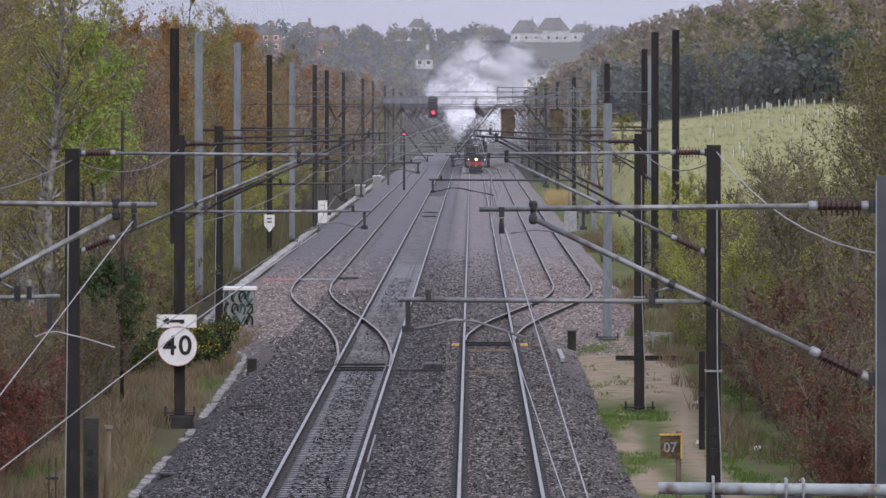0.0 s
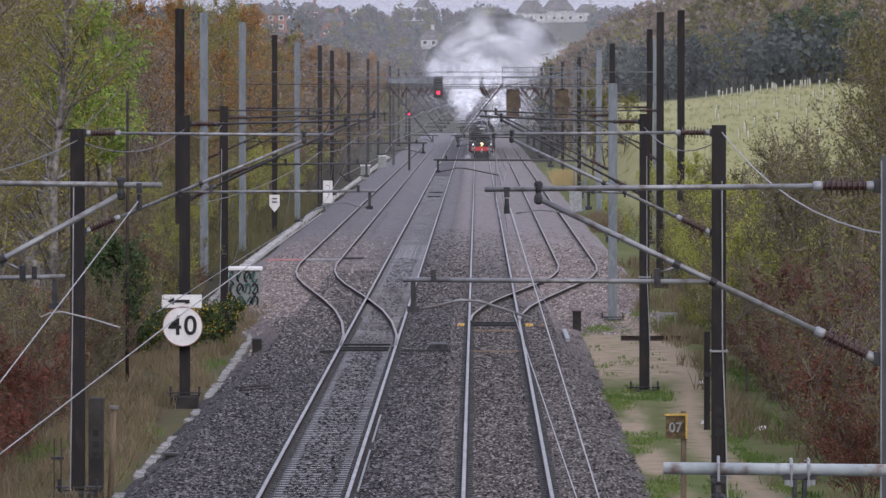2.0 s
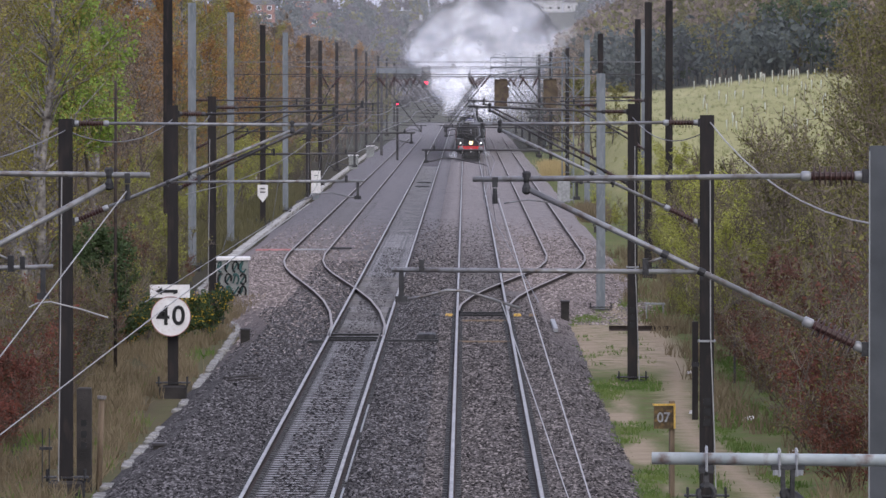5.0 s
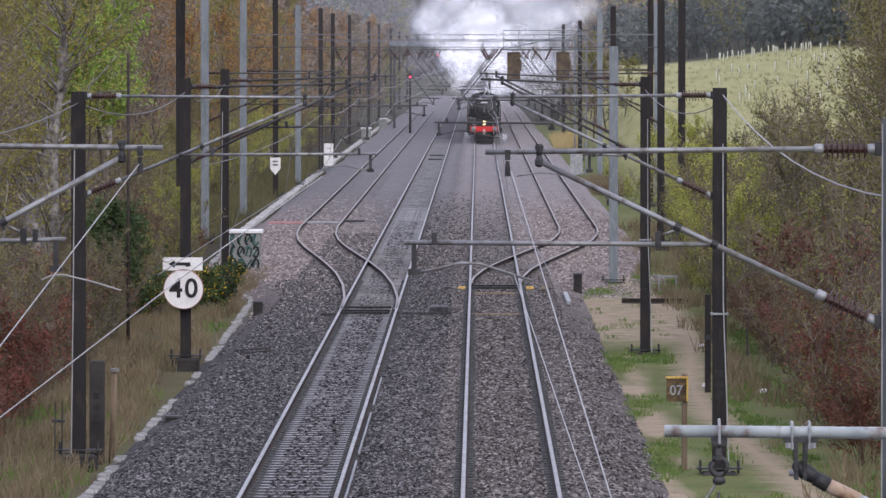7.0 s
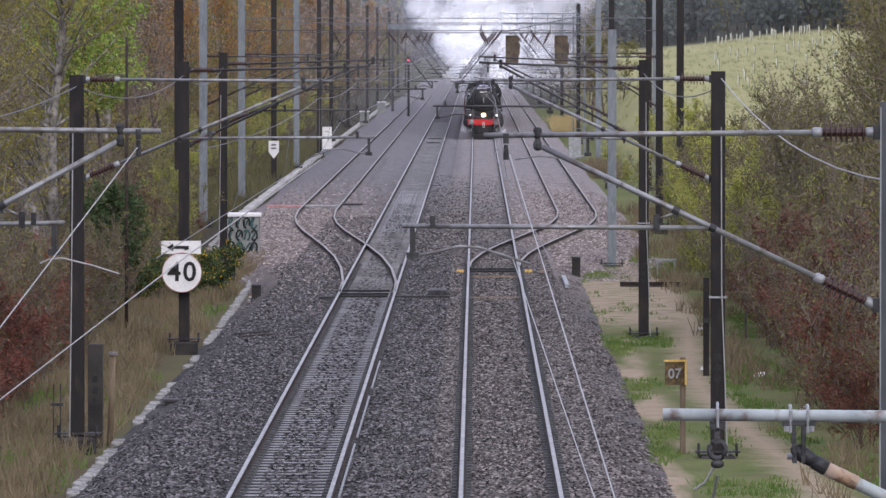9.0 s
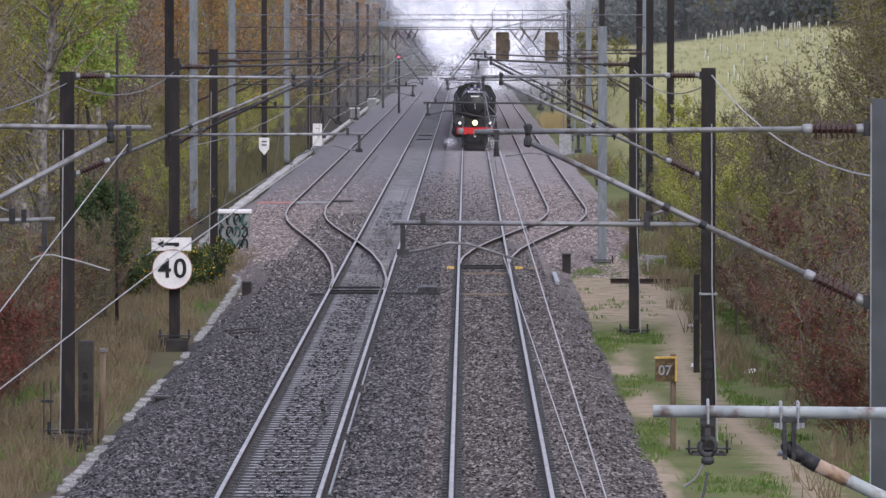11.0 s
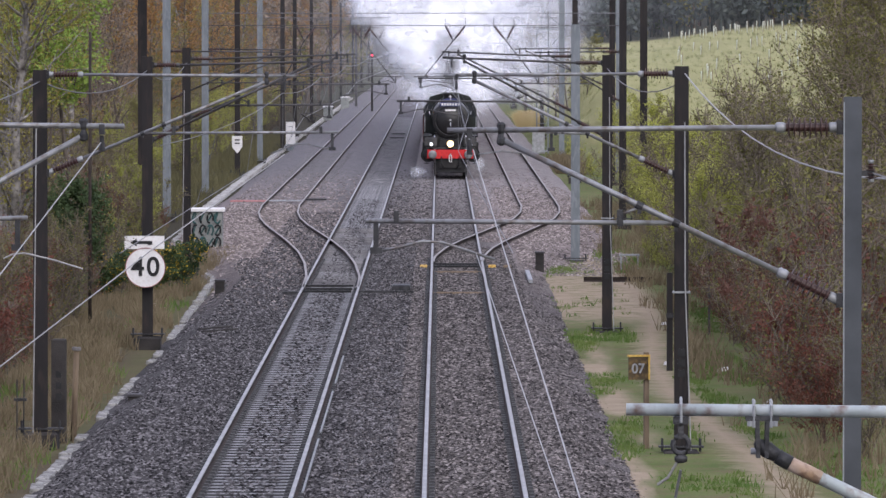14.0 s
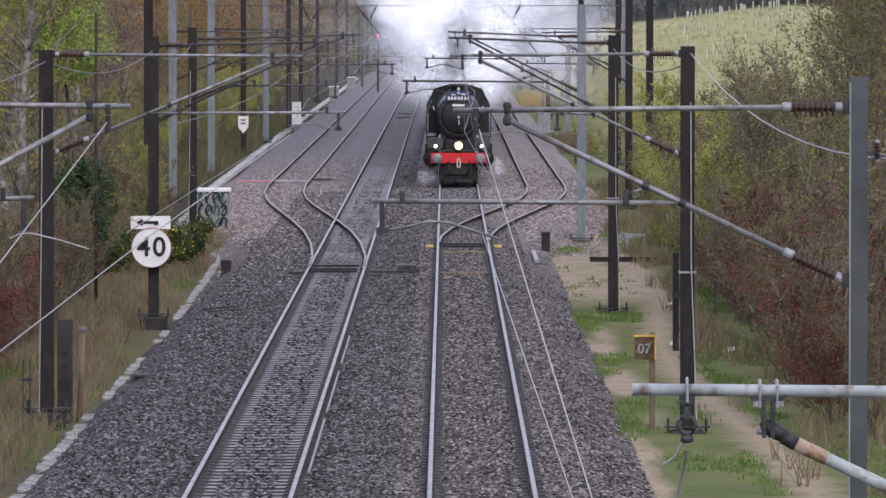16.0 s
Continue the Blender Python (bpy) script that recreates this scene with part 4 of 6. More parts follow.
# east: hedge, large leafing trees near, wood on the hill
for y in np.arange(104, 260, 4.6):
    y = float(y)
    kind = [rusty, scrub, scrub, rusty][int(rng.integers(4))] if y < 128 else [rusty, scrub, scrub][int(rng.integers(3))] if y < 160 else [hazel, hazel, scrub, scrub][int(rng.integers(4))]
    put(kind[int(rng.integers(2))], 6.9 + R(0, 1.2) + (0.7 if y > 190 else 0), y, R(0, 6.3), R(0.75, 1.15) * (0.5 if kind is olive else 1))
    if y > 120:
        put([scrub, scrub, rusty][int(rng.integers(3))][int(rng.integers(2))], 8.6 + R(0, 1.5), y + R(-2, 2), R(0, 6.3), R(0.9, 1.3))
for y in np.arange(100, 142, 3.2):
    put([rusty, rusty, scrub][int(rng.integers(3))][int(rng.integers(2))], -9.1 - R(0, 1.0), float(y), R(0, 6.3), R(0.7, 1.0))
for y in np.arange(145, 215, 6.0):
    put([rusty, scrub][int(rng.integers(2))][int(rng.integers(2))], -10.2 - R(0, 1.2), float(y), R(0, 6.3), R(0.7, 1.0))
put(birch[0], -11.7, 166, 1.0, 1.15)
put(birch[1], -12.9, 178, 2.0, 1.1)
M_LEAF_RED = leaves("red_bramble_leaves", (0.14, 0.045, 0.033), (0.22, 0.082, 0.053))
red = plant("bramble", "bramble thicket with many rust-red leaves", "shrub", "shrubs", M_TWIG, M_TWIG, M_LEAF_RED, seed=20, height=2.4, spread=1.1, bare=0.02, limbs=52, twigs=14, per_twig=7, leaf=0.06, rise=0.9, stems=8, r_trunk=0.07)
for x, y, s in ((-8.9, 106, 0.9), (-9.3, 113, 1.1), (-9.6, 120, 1.0), (-9.5, 131, 1.1), (-10.6, 150, 0.9), (6.75, 108, 0.8), (7.1, 113, 1.0), (7.4, 119, 0.9), (7.9, 127, 1.0)):
    put(red, x, y, R(0, 6.3), s)
for x, y, k, s in ((6.9, 186, 0, 0.72), (7.4, 191, 1, 0.75), (6.9, 196, 0, 0.72), (7.9, 188, 1, 0.8), (8.4, 194, 0, 0.8), (7.2, 149, 1, 0.9), (7.7, 155, 0, 1.0), (7.2, 161, 1, 0.9), (8.3, 150, 0, 1.0)):
    put(hazel[k], x, y, 2.1 * x, s)
for x, y, k, s in ((9.2, 186, 0, 1.5), (10.0, 192, 1, 1.6), (10.8, 199, 0, 1.6), (9.6, 205, 1, 1.5), (11.4, 210, 0, 1.7), (9.0, 170, 1, 1.4), (9.8, 176, 0, 1.6), (10.6, 183, 1, 1.7), (8.6, 158, 0, 1.3), (9.4, 163, 1, 1.6), (8.4, 147, 0, 1.4), (9.0, 152, 1, 1.7), (7.3, 152, 1, 1.1), (7.5, 164, 0, 1.2), (7.9, 171, 1, 1.2), (7.1, 144, 0, 1.0), (7.4, 138, 1, 1.1)):
    put(scrub[k], x, y, 1.7 * x, s)
# two large leafing trees beside the path
put(dun[1], 9.6, 141, 2.6, 0.85)
put(olive[1], 9.9, 147, 5.1, 1.0)
put(dun[0], 10.9, 157, 0.4, 0.9)
put(olive[0], 10.9, 153, 3.0, 1.1)
put(olive[1], 12.0, 170, 1.1, 1.1)
put(scrub[0], 8.3, 113, 1.0, 1.5)
put(rusty[1], 7.9, 118, 2.0, 1.6)
put(scrub[1], 8.8, 122, 0.3, 1.6)
put(olive[1], 10.4, 127, 2.0, 1.05)
put(rusty[0], 8.2, 130, 4.0, 1.6)
put(olive[0], 10.4, 138, 4.0, 1.05)
put(birch[1], 11.3, 150, 0.7, 0.8)
put(olive[1], 12.4, 163, 3.3, 1.0)
put(dun[0], 13.6, 178, 5.3, 0.9)
put(olive[0], 15.0, 196, 2.2, 1.0)
put(dun[1], 16.8, 214, 1.2, 0.9)
def skyline_cap(x, y):
    """Crown height limit on the eastern slope, fitted to the skyline the camera sees."""
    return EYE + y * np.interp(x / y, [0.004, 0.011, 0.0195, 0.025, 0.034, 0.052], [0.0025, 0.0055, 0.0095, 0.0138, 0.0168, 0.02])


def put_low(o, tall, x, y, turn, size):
    room = (float(skyline_cap(x, y)) - float(ground_height(np.array(float(x)), np.array(float(y))))) / tall
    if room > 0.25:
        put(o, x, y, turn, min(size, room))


# wood on the hill behind the field
for i in range(150):
    y = R(655, 980)
    x = R(9, 0.078 * y + 8)
    edge = y < 690
    o = (far_dark + far_dark + far_olive)[int(rng.integers(4))] if edge else (far_dun + far_dun + far_olive)[int(rng.integers(6))]
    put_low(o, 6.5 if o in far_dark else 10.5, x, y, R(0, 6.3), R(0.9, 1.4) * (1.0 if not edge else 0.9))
# trees that close the end of the line and stand along the far east side
for i in range(46):
    y = R(420, 1000)
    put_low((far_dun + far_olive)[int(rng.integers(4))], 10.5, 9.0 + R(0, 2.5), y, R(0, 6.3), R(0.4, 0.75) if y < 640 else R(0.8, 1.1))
for i in range(40):
    y = R(900, 1150)
    put((far_dun + far_olive)[int(rng.integers(4))], R(-70, -13), y, R(0, 6.3), R(0.8, 1.2))


def far_wood(name, n, y0, y1, x0, x1, material, label, seed, h=5.8, leaf=1.6, share=80):
    """Crowns of a distant wood, as clumps of foliage on slender stems."""
    g = np.random.default_rng(seed)
    y = g.uniform(y0, y1, n)
    x = x0 * y / y1 + g.random(n) * (x1 - x0) * y / y1
    z = ground_height(x, y)
    hs = h * g.uniform(0.55, 1.35, n)
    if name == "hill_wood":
        hs = np.minimum(hs, (skyline_cap(x, y) - z) * 0.95)
    ok = (hs > 1.5) & ~((x / y > 0.006) & (x / y < 0.0188) & (y > 1800))
    x, y, z, hs = x[ok], y[ok], z[ok], hs[ok]
    c = np.repeat(np.stack([x, y, z + hs * 0.6], 1), share, 0)
    d = g.normal(size=c.shape)
    d /= np.linalg.norm(d, axis=1, keepdims=True)
    c = c + d * (g.random((len(c), 1)) ** 0.5) * np.repeat(hs, share)[:, None] * np.array([[0.42, 0.42, 0.5]])
    foot = np.stack([x, y, z - 0.3], 1)
    stem = sticks((foot, foot + np.stack([0 * x, 0 * x, hs * 0.8], 1), 0.02 * hs, 0.008 * hs), 4)
    tagged(part(name, raw_mesh(name, [flakes(c, leaf, g), stem], material), material), label, "wood", kind="stuff")


# lavender-grey crown colour, with distance haze put into it
M_LEAF_HILL = leaves("hazed_purple_grey_crowns", (0.12, 0.105, 0.112), (0.18, 0.158, 0.166))
M_LEAF_HILL_DARK = leaves("blue_green_crowns", (0.055, 0.068, 0.064), (0.095, 0.11, 0.098))
far_wood("far_wood", 900, 1250, 2350, -220, 230, M_LEAF_HILL, "grey-brown leafless wood on the far hillside", 41, 4.6, 1.0, 150)
far_wood("far_wood", 500, 1250, 2350, -220, 230, M_LEAF_HILL_DARK, "dark evergreen trees on the far hillside", 42, 5.6, 1.0, 130)
far_wood("far_wood", 200, 1300, 2200, -220, 100, M_LEAF_OLIVE, "olive-green trees on the far hillside", 43, 5.0, 1.0, 110)


def tufts(name, n, x0, x1, y0, y1, h, material, label, seed, bare=0.0, clear=False):
    """Single blades of grass, in uneven tufts."""
    g = np.random.default_rng(seed)
    k = n // 9
    cx, cy = g.uniform(x0, x1, k), g.uniform(y0, y1, k)
    keep = np.array([noise.noise((a * 1.1, b * 0.12, seed)) > bare for a, b in zip(cx, cy)])
    if clear:
        keep &= ~((cy > 152) & (cy < 186) & (cx < 5.9) & (g.random(k) < 0.85)) & (np.abs(cx - 5.15 - 0.45 * np.sin(cy * 0.085)) > 0.45)
    cx, cy = np.repeat(cx[keep], 9), np.repeat(cy[keep], 9)
    x, y = cx + g.normal(size=len(cx)) * 0.1, cy + g.normal(size=len(cx)) * 0.12
    z = ground_height(x, y) - 0.02
    hh = h * g.uniform(0.5, 1.4, len(x))
    a = np.stack([x, y, z], 1)
    tip = a + np.stack([g.normal(size=len(x)) * hh * 0.35, g.normal(size=len(x)) * hh * 0.35, hh], 1)
    w = np.stack([np.full(len(x), 0.012), 0 * x, 0 * x], 1)
    v = np.stack([a - w, a + w, tip + w * 0.3, tip - w * 0.3], 1).reshape(-1, 3)
    tagged(part(name, raw_mesh(name, [(v, np.arange(len(v)).reshape(-1, 4))], material), material), label, "grass", kind="stuff")


M_FIELD_W = leaves("rough_olive_grass", (0.075, 0.073, 0.034), (0.145, 0.13, 0.065))
M_SANDY = leaves("sand_yellow_stems", (0.4, 0.3, 0.13), (0.52, 0.41, 0.2))
tufts("dry_grass", 4000, 6.3, 7.7, 470, 500, 0.9, M_SANDY, "tall sand-yellow dry grass beside the loop", 56, -0.9)
tufts("dry_grass", 2500, 6.2, 7.6, 318, 340, 0.7, M_STRAW, "tall pale dry grass beside the loop", 57, -0.9)
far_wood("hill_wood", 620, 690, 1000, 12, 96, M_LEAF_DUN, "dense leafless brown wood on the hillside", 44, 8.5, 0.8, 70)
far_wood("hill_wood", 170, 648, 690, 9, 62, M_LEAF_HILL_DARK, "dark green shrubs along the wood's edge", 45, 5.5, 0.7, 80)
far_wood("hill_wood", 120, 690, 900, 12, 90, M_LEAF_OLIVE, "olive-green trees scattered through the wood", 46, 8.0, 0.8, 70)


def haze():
    """Large soft transparent sheets across the view, standing in for distance haze."""
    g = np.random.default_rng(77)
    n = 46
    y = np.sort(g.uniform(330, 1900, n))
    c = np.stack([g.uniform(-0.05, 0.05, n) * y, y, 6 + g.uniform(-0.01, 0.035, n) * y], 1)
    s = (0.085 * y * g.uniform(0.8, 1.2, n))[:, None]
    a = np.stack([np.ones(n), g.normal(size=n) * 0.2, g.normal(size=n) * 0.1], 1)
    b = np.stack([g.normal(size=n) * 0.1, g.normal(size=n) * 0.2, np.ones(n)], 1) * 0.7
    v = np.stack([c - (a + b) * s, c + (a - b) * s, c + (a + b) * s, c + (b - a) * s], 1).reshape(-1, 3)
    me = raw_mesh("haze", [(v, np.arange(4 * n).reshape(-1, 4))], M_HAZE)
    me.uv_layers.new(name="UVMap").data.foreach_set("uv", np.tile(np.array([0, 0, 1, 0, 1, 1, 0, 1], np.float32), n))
    tagged(part("haze", me, M_HAZE), "soft transparent sheets standing in for distance haze", "haze", kind="stuff")


tufts("dry_grass", 26000, -9.6, -6.75, 92, 200, 0.34, M_STRAW, "dry straw-coloured grass below the masts", 51, -0.15)
tufts("dry_grass", 14000, -13.5, -10.1, 195, 420, 0.55, M_FIELD_W, "rough olive grass at the wood's edge", 58, -0.4)
tufts("grass", 5000, -9.0, -6.8, 92, 190, 0.2, M_GRASS, "short green grass in the verge", 52, 0.05)
tufts("grass", 60000, 2.9, 7.4, 92, 215, 0.085, M_GRASS, "short green grass beside the footpath", 53, 0.08, True)
tufts("dry_grass", 9000, 5.4, 8.0, 92, 260, 0.4, M_STRAW, "dry grass under the hedge", 54, 0.0)
M_FIELD = leaves("field_grass", (0.19, 0.21, 0.09), (0.29, 0.29, 0.15))
tufts("dry_grass", 16000, 9.5, 40, 300, 640, 0.3, M_FIELD, "pale tall grass of the sloping field", 55, -0.2)


# ---- signs, boxes and posts beside the line ----
def lettering(text, size, at, material, parent, name="lettering", deep=0.004):
    cu = bpy.data.curves.new(name, "FONT")
    cu.offset = 0.016 * size
    cu.body, cu.size, cu.align_x, cu.align_y, cu.extrude = text, size, "CENTER", "CENTER", deep
    tmp = bpy.data.objects.new(name, cu)
    scene.collection.objects.link(tmp)
    me = bpy.data.meshes.new_from_object(tmp.evaluated_get(bpy.context.evaluated_depsgraph_get()))
    bpy.data.objects.remove(tmp)
    me.materials.clear()
    return part(name, me, material, parent, at=at)


def facing(x, y, z):
    """Upright, facing the bridge."""
    return pose(x, y, z, 90, 0, 0)


def disc(x, y, z, r, thick, n=40):
    return Shape().tube((x, y + thick / 2, z), (x, y - thick / 2, z), r, n)


M_RIM = mat("faded_red_paint", (0.3, 0.13, 0.13), (0.42, 0.2, 0.2), 4, 0.6, 0, 0)
sign = thing("speed_sign", "round white speed sign reading 40 with arrow plate", "sign")
part("disc", disc(-6.78, 140.6, 1.46, 0.45, 0.03), M_WHITE, sign)
ring = Shape()
for i in range(40):
    a, b = 2 * math.pi * i / 40, 2 * math.pi * (i + 1) / 40
    ring.add([(-6.78 + r * math.cos(t), y, 1.46 + r * math.sin(t)) for t in (a, b) for r in (0.447, 0.462) for y in (140.575, 140.6)], [(0, 2, 6, 4), (2, 3, 7, 6), (0, 4, 5, 1)])
part("rim", ring, M_RIM, sign, "thin faded red rim")
lettering("4", 0.62, facing(-6.955, 140.578, 1.46), M_BLACK, sign, "numeral", 0.01)
lettering("0", 0.62, facing(-6.6, 140.578, 1.46), M_BLACK, sign, "numeral", 0.01)
part("arrow_plate", Shape().box((-6.8, 140.6, 2.04), (0.92, 0.03, 0.3)), M_WHITE, sign, "white plate with black arrow")
part("arrow", Shape().prism([(-7.13, 2.04), (-6.98, 2.13), (-6.98, 2.075), (-6.62, 2.075), (-6.62, 2.005), (-6.98, 2.005), (-6.98, 1.95)], 140.575, 140.585), M_BLACK, sign)
part("arrow", Shape().prism([(-6.72, 1.97), (-6.6, 2.0), (-6.66, 2.02), (-6.64, 2.06), (-6.72, 2.04)], 140.57, 140.574), M_BLACK, sign)
part("fixing", Shape().box((-6.78, 140.72, 1.46), (0.5, 0.2, 0.06)), M_FITTING, sign)

box = thing("lineside_cabinet", "grey lineside cabinet covered in teal graffiti", "cabinet", at=pose(-7.65, 201, -0.47))
part("body", Shape().box((0, 0, 0.75), (1.02, 0.8, 1.5)), M_CABINET, box)
part("lid", Shape().ridge((0, 0, 1.55), (1.16, 0.94, 0.11), 0.03), M_WHITE, box, "white lid")
g = random.Random(4)
for row in range(3):
    for col in range(4):
        cx, cz = -0.37 + col * 0.24, 1.28 - row * 0.4
        start, sweep = g.uniform(0, 6.3), g.uniform(3.2, 5.6)
        pts = [(cx + 0.1 * math.cos(start + sweep * k / 8), -0.412, cz + 0.17 * math.sin(start + sweep * k / 8)) for k in range(9)]
        part("graffiti", Shape().path(pts, 0.034, 5), M_BLACK if (row + col) % 3 else M_SPRAY, box, "sprayed letter stroke")
        part("graffiti", Shape().tube((cx - 0.09, -0.41, cz - 0.14), (cx + g.uniform(-0.05, 0.12), -0.41, cz + 0.15), 0.028, 5), M_SPRAY, box, "sprayed letter stroke")

shield = thing("shield_plate", "white shield-shaped plate on a mast", "sign")
part("plate", Shape().prism([(-10.46, 1.75), (-9.94, 1.75), (-9.94, 1.2), (-10.2, 0.86), (-10.46, 1.2)], 307.75, 307.78), M_WHITE, shield)
for z in (1.55, 1.38):
    part("writing_bar", Shape().box((-10.2, 307.74, z), (0.26, 0.01, 0.07)), M_TUBE_DARK, shield)
tall_box = thing("marker_board", "tall white marker board at a mast's foot", "sign")
part("board", Shape().box((-9.35, 383, 0.7), (0.58, 0.3, 1.4)), M_WHITE, tall_box)
part("foot", Shape().box((-9.35, 383, -0.25), (0.4, 0.3, 0.5)), M_GALV, tall_box)
for z in (1.1, 0.75):
    part("writing_bar", Shape().box((-9.35, 382.84, z), (0.22, 0.01, 0.06)), M_CAP, tall_box)
for x, y in ((-9.3, 600), (-9.5, 520)):
    c = thing("lineside_cabinet", "small pale lineside cabinet beside the ballast", "cabinet", "lineside cabinets", at=pose(x, y, -0.47))
    part("body", Shape().box((0, 0, 0.6), (0.8, 0.5, 1.2)), M_CABINET, c)
    part("lid", Shape().ridge((0, 0, 1.25), (0.92, 0.6, 0.1), 0.03), M_WHITE, c, "white lid")

post = thing("number_post", "weathered wooden post with a yellow-framed number box", "sign post", at=pose(3.45, 107, -0.47, 0, 0, 14))
part("post", Shape().box((0.19, 0.02, 0.84), (0.085, 0.085, 1.75), 0, 0.95), M_WOOD, post)
M_BROWN = mat("brown_board", (0.05, 0.036, 0.022), (0.1, 0.07, 0.036), 5, 0.8, 0, 0.1, (0.17, 0.11, 0.045), 14)
part("plate", Shape().box((0.02, -0.06, 1.44), (0.35, 0.037, 0.4)), M_BROWN, post)
part("top_strip", Shape().box((0.03, -0.05, 1.66), (0.39, 0.1, 0.03)), M_YELLOW, post, "yellow edge")
part("side_strip", Shape().box((0.21, -0.05, 1.44), (0.03, 0.1, 0.4)), M_YELLOW, post, "yellow edge")
lettering("07", 0.24, pose(0.01, -0.09, 1.43, 90, 0, 0), M_CAP, post, "numerals")

pillar = thing("equipment_pillar", "slim grey equipment pillar behind a mast", "cabinet", at=pose(-6.78, 108.6, -0.47))
part("body", Shape().ridge((0, 0, 0.95), (0.26, 0.26, 1.85), 0.02), M_CONCRETE_DARK, pillar)
for z in (1.25, 1.05, 0.85):
    part("writing_bar", Shape().box((0, -0.134, z), (0.1, 0.006, 0.12)), M_BLACK, pillar)
stake = thing("wooden_stake", "leaning weathered round wooden stake", "post", at=pose(-6.55, 109, -0.5, 0, 2))
part("stake", Shape().tube((0, 0, 0), (0, 0, 1.72), 0.055, 10, 0.05), M_WOOD, stake, smooth=True)
part("cap", Shape().tube((0, 0, 1.68), (0, 0, 1.74), 0.085, 10), M_TIMBER, stake)
stay = thing("ground_stay", "pair of thin steel stay rods with a plate", "stay", at=pose(-7.32, 106.4, -0.5))
for dx in (-0.06, 0.06):
    part("rod", Shape().tube((dx, 0, 0), (dx, 0.1, 1.3), 0.012, 6), M_FITTING, stay)
part("plate", Shape().box((0, 0.06, 0.95), (0.22, 0.08, 0.05)), M_FITTING, stay)
part("anchor", Shape().box((0, 0, 0.03), (0.7, 0.4, 0.12)), M_CONCRETE_DARK, stay)
dark_post = thing("cable_post", "dark square steel cable post with clips", "post", at=pose(4.98, 132, -0.45))
part("post", Shape().box((0, 0, 1.05), (0.13, 0.13, 2.15)), M_MAST, dark_post)
part("clip", Shape().box((0, -0.08, 1.2), (0.16, 0.037, 0.1)), M_FITTING, dark_post)
for i, (y, x, top) in enumerate(EAST[1:3]):
    c = thing("mast_cable", "pale earth cable clipped to a mast", "cable", "mast cables")
    part("cable", Shape().path([(x + 0.05, y - 0.14, 5.3), (x + 0.06, y - 0.14, 2.5), (x + 0.12, y - 0.16, 0.9), (x + 0.16, y - 0.2, -0.4)], 0.012, 5), M_WIRE_PALE, c)
    part("band", Shape().box((x, y, 2.35), (0.3, 0.3, 0.035)), M_CAP, c)
    for z in (1.3, 1.12, 0.94):
        part("writing_bar", Shape().box((x, y - 0.135, z), (0.13, 0.006, 0.13)), M_BLACK, c)
for y, x in ((107, -7.0), (180, -7.46)):
    c = thing("mast_cable", "pale earth cable clipped to a mast", "cable", "mast cables")
    part("cable", Shape().path([(x - 0.06, y - 0.13, 5.2), (x - 0.09, y - 0.13, 2.5), (x - 0.13, y - 0.15, -0.4)], 0.012, 5), M_WIRE_PALE, c)
pole = thing("wooden_pole", "thin brown pole among the trees", "pole")
part("pole", Shape().tube((-8.6, 150, -0.5), (-8.58, 150, 6.9), 0.045, 8, 0.035), M_RAIL_SIDE, pole, smooth=True)

bench = thing("cable_stand", "low pale metal frame standing in the grass", "stand", at=pose(5.85, 188, -0.45))
part("top", Shape().box((0, 0, 0.5), (0.62, 0.3, 0.05)), M_CAP, bench)
for dx in (-0.26, 0.26):
    part("leg", Shape().box((dx, 0, 0.24), (0.04, 0.25, 0.48)), M_CAP, bench)
tank = thing("raised_cabinet", "grey cabinet raised on thin legs among shrubs", "cabinet", at=pose(6.8, 148, -0.45))
part("body", Shape().ridge((0, 0, 2.1), (0.62, 0.4, 0.34), 0.02), M_TUBE_DARK, tank)
for dx in (-0.26, 0.26):
    part("leg", Shape().box((dx, 0, 1.0), (0.05, 0.037, 2.0)), M_TUBE_DARK, tank)
old_rail = thing("spare_rail", "rusty spare rail lying on the ground", "rail", at=pose(5.2, 178, -0.42, 0, 0, 84))
part("rail", Shape().prism([(a, b + 0.2) for a, b in RAIL], -1, 1), M_RAIL_SIDE, old_rail)
for x, y, h in ((3.05, 186, 0.45), (-6.05, 168, 0.32), (-5.9, 118, 0.1)):
    c = thing("junction_box", "small dark cable junction box on the ballast", "box", "junction boxes", at=pose(x, y, -0.47))
    part("body", Shape().ridge((0, 0, h / 2 + 0.1), (0.26, 0.3, h + 0.2), 0.02), M_CONCRETE_DARK, c)
    part("lid", Shape().ridge((0, 0, h + 0.22), (0.3, 0.34, 0.05), 0.015), M_TUBE_DARK, c)
for x, y, s in ((-7.55, 162, 0.5), (5.0, 133.5, 0.16), (5.75, 140, 0.22), (6.1, 131, 0.25), (5.9, 116, 0.2), (6.4, 119, 0.15), (5.6, 152, 0.12)):
    c = thing("litter", "scrap of white litter lying in the grass", "litter", "scraps of litter", at=pose(x, y, -0.4, 8, 5, 40 * x))
    part("scrap", Shape().box((0, 0, 0.04), (s, s * 0.8, 0.07), 0, 0.7), M_WHITE, c)
for x, y in ((-5.3, 144.5), (-5.15, 143.2)):
    c = thing("timber_offcut", "dark timber offcut lying on the ballast", "timber", "timber offcuts", at=pose(x, y, -0.19, 0, 0, 62))
    part("timber", Shape().box((0, 0, 0.05), (1.5, 0.09, 0.09)), M_CONCRETE_DARK, c)
for y in (415, 432):
    c = thing("track_pad", "dark rubber pad lying between the rails", "pad", "track pads", at=pose(TRACK_W + 0.05, y, -0.16))
    part("pad", Shape().ridge((0, 0, 0.04), (0.95, 3.0, 0.1), 0.03), M_BLACK, c)

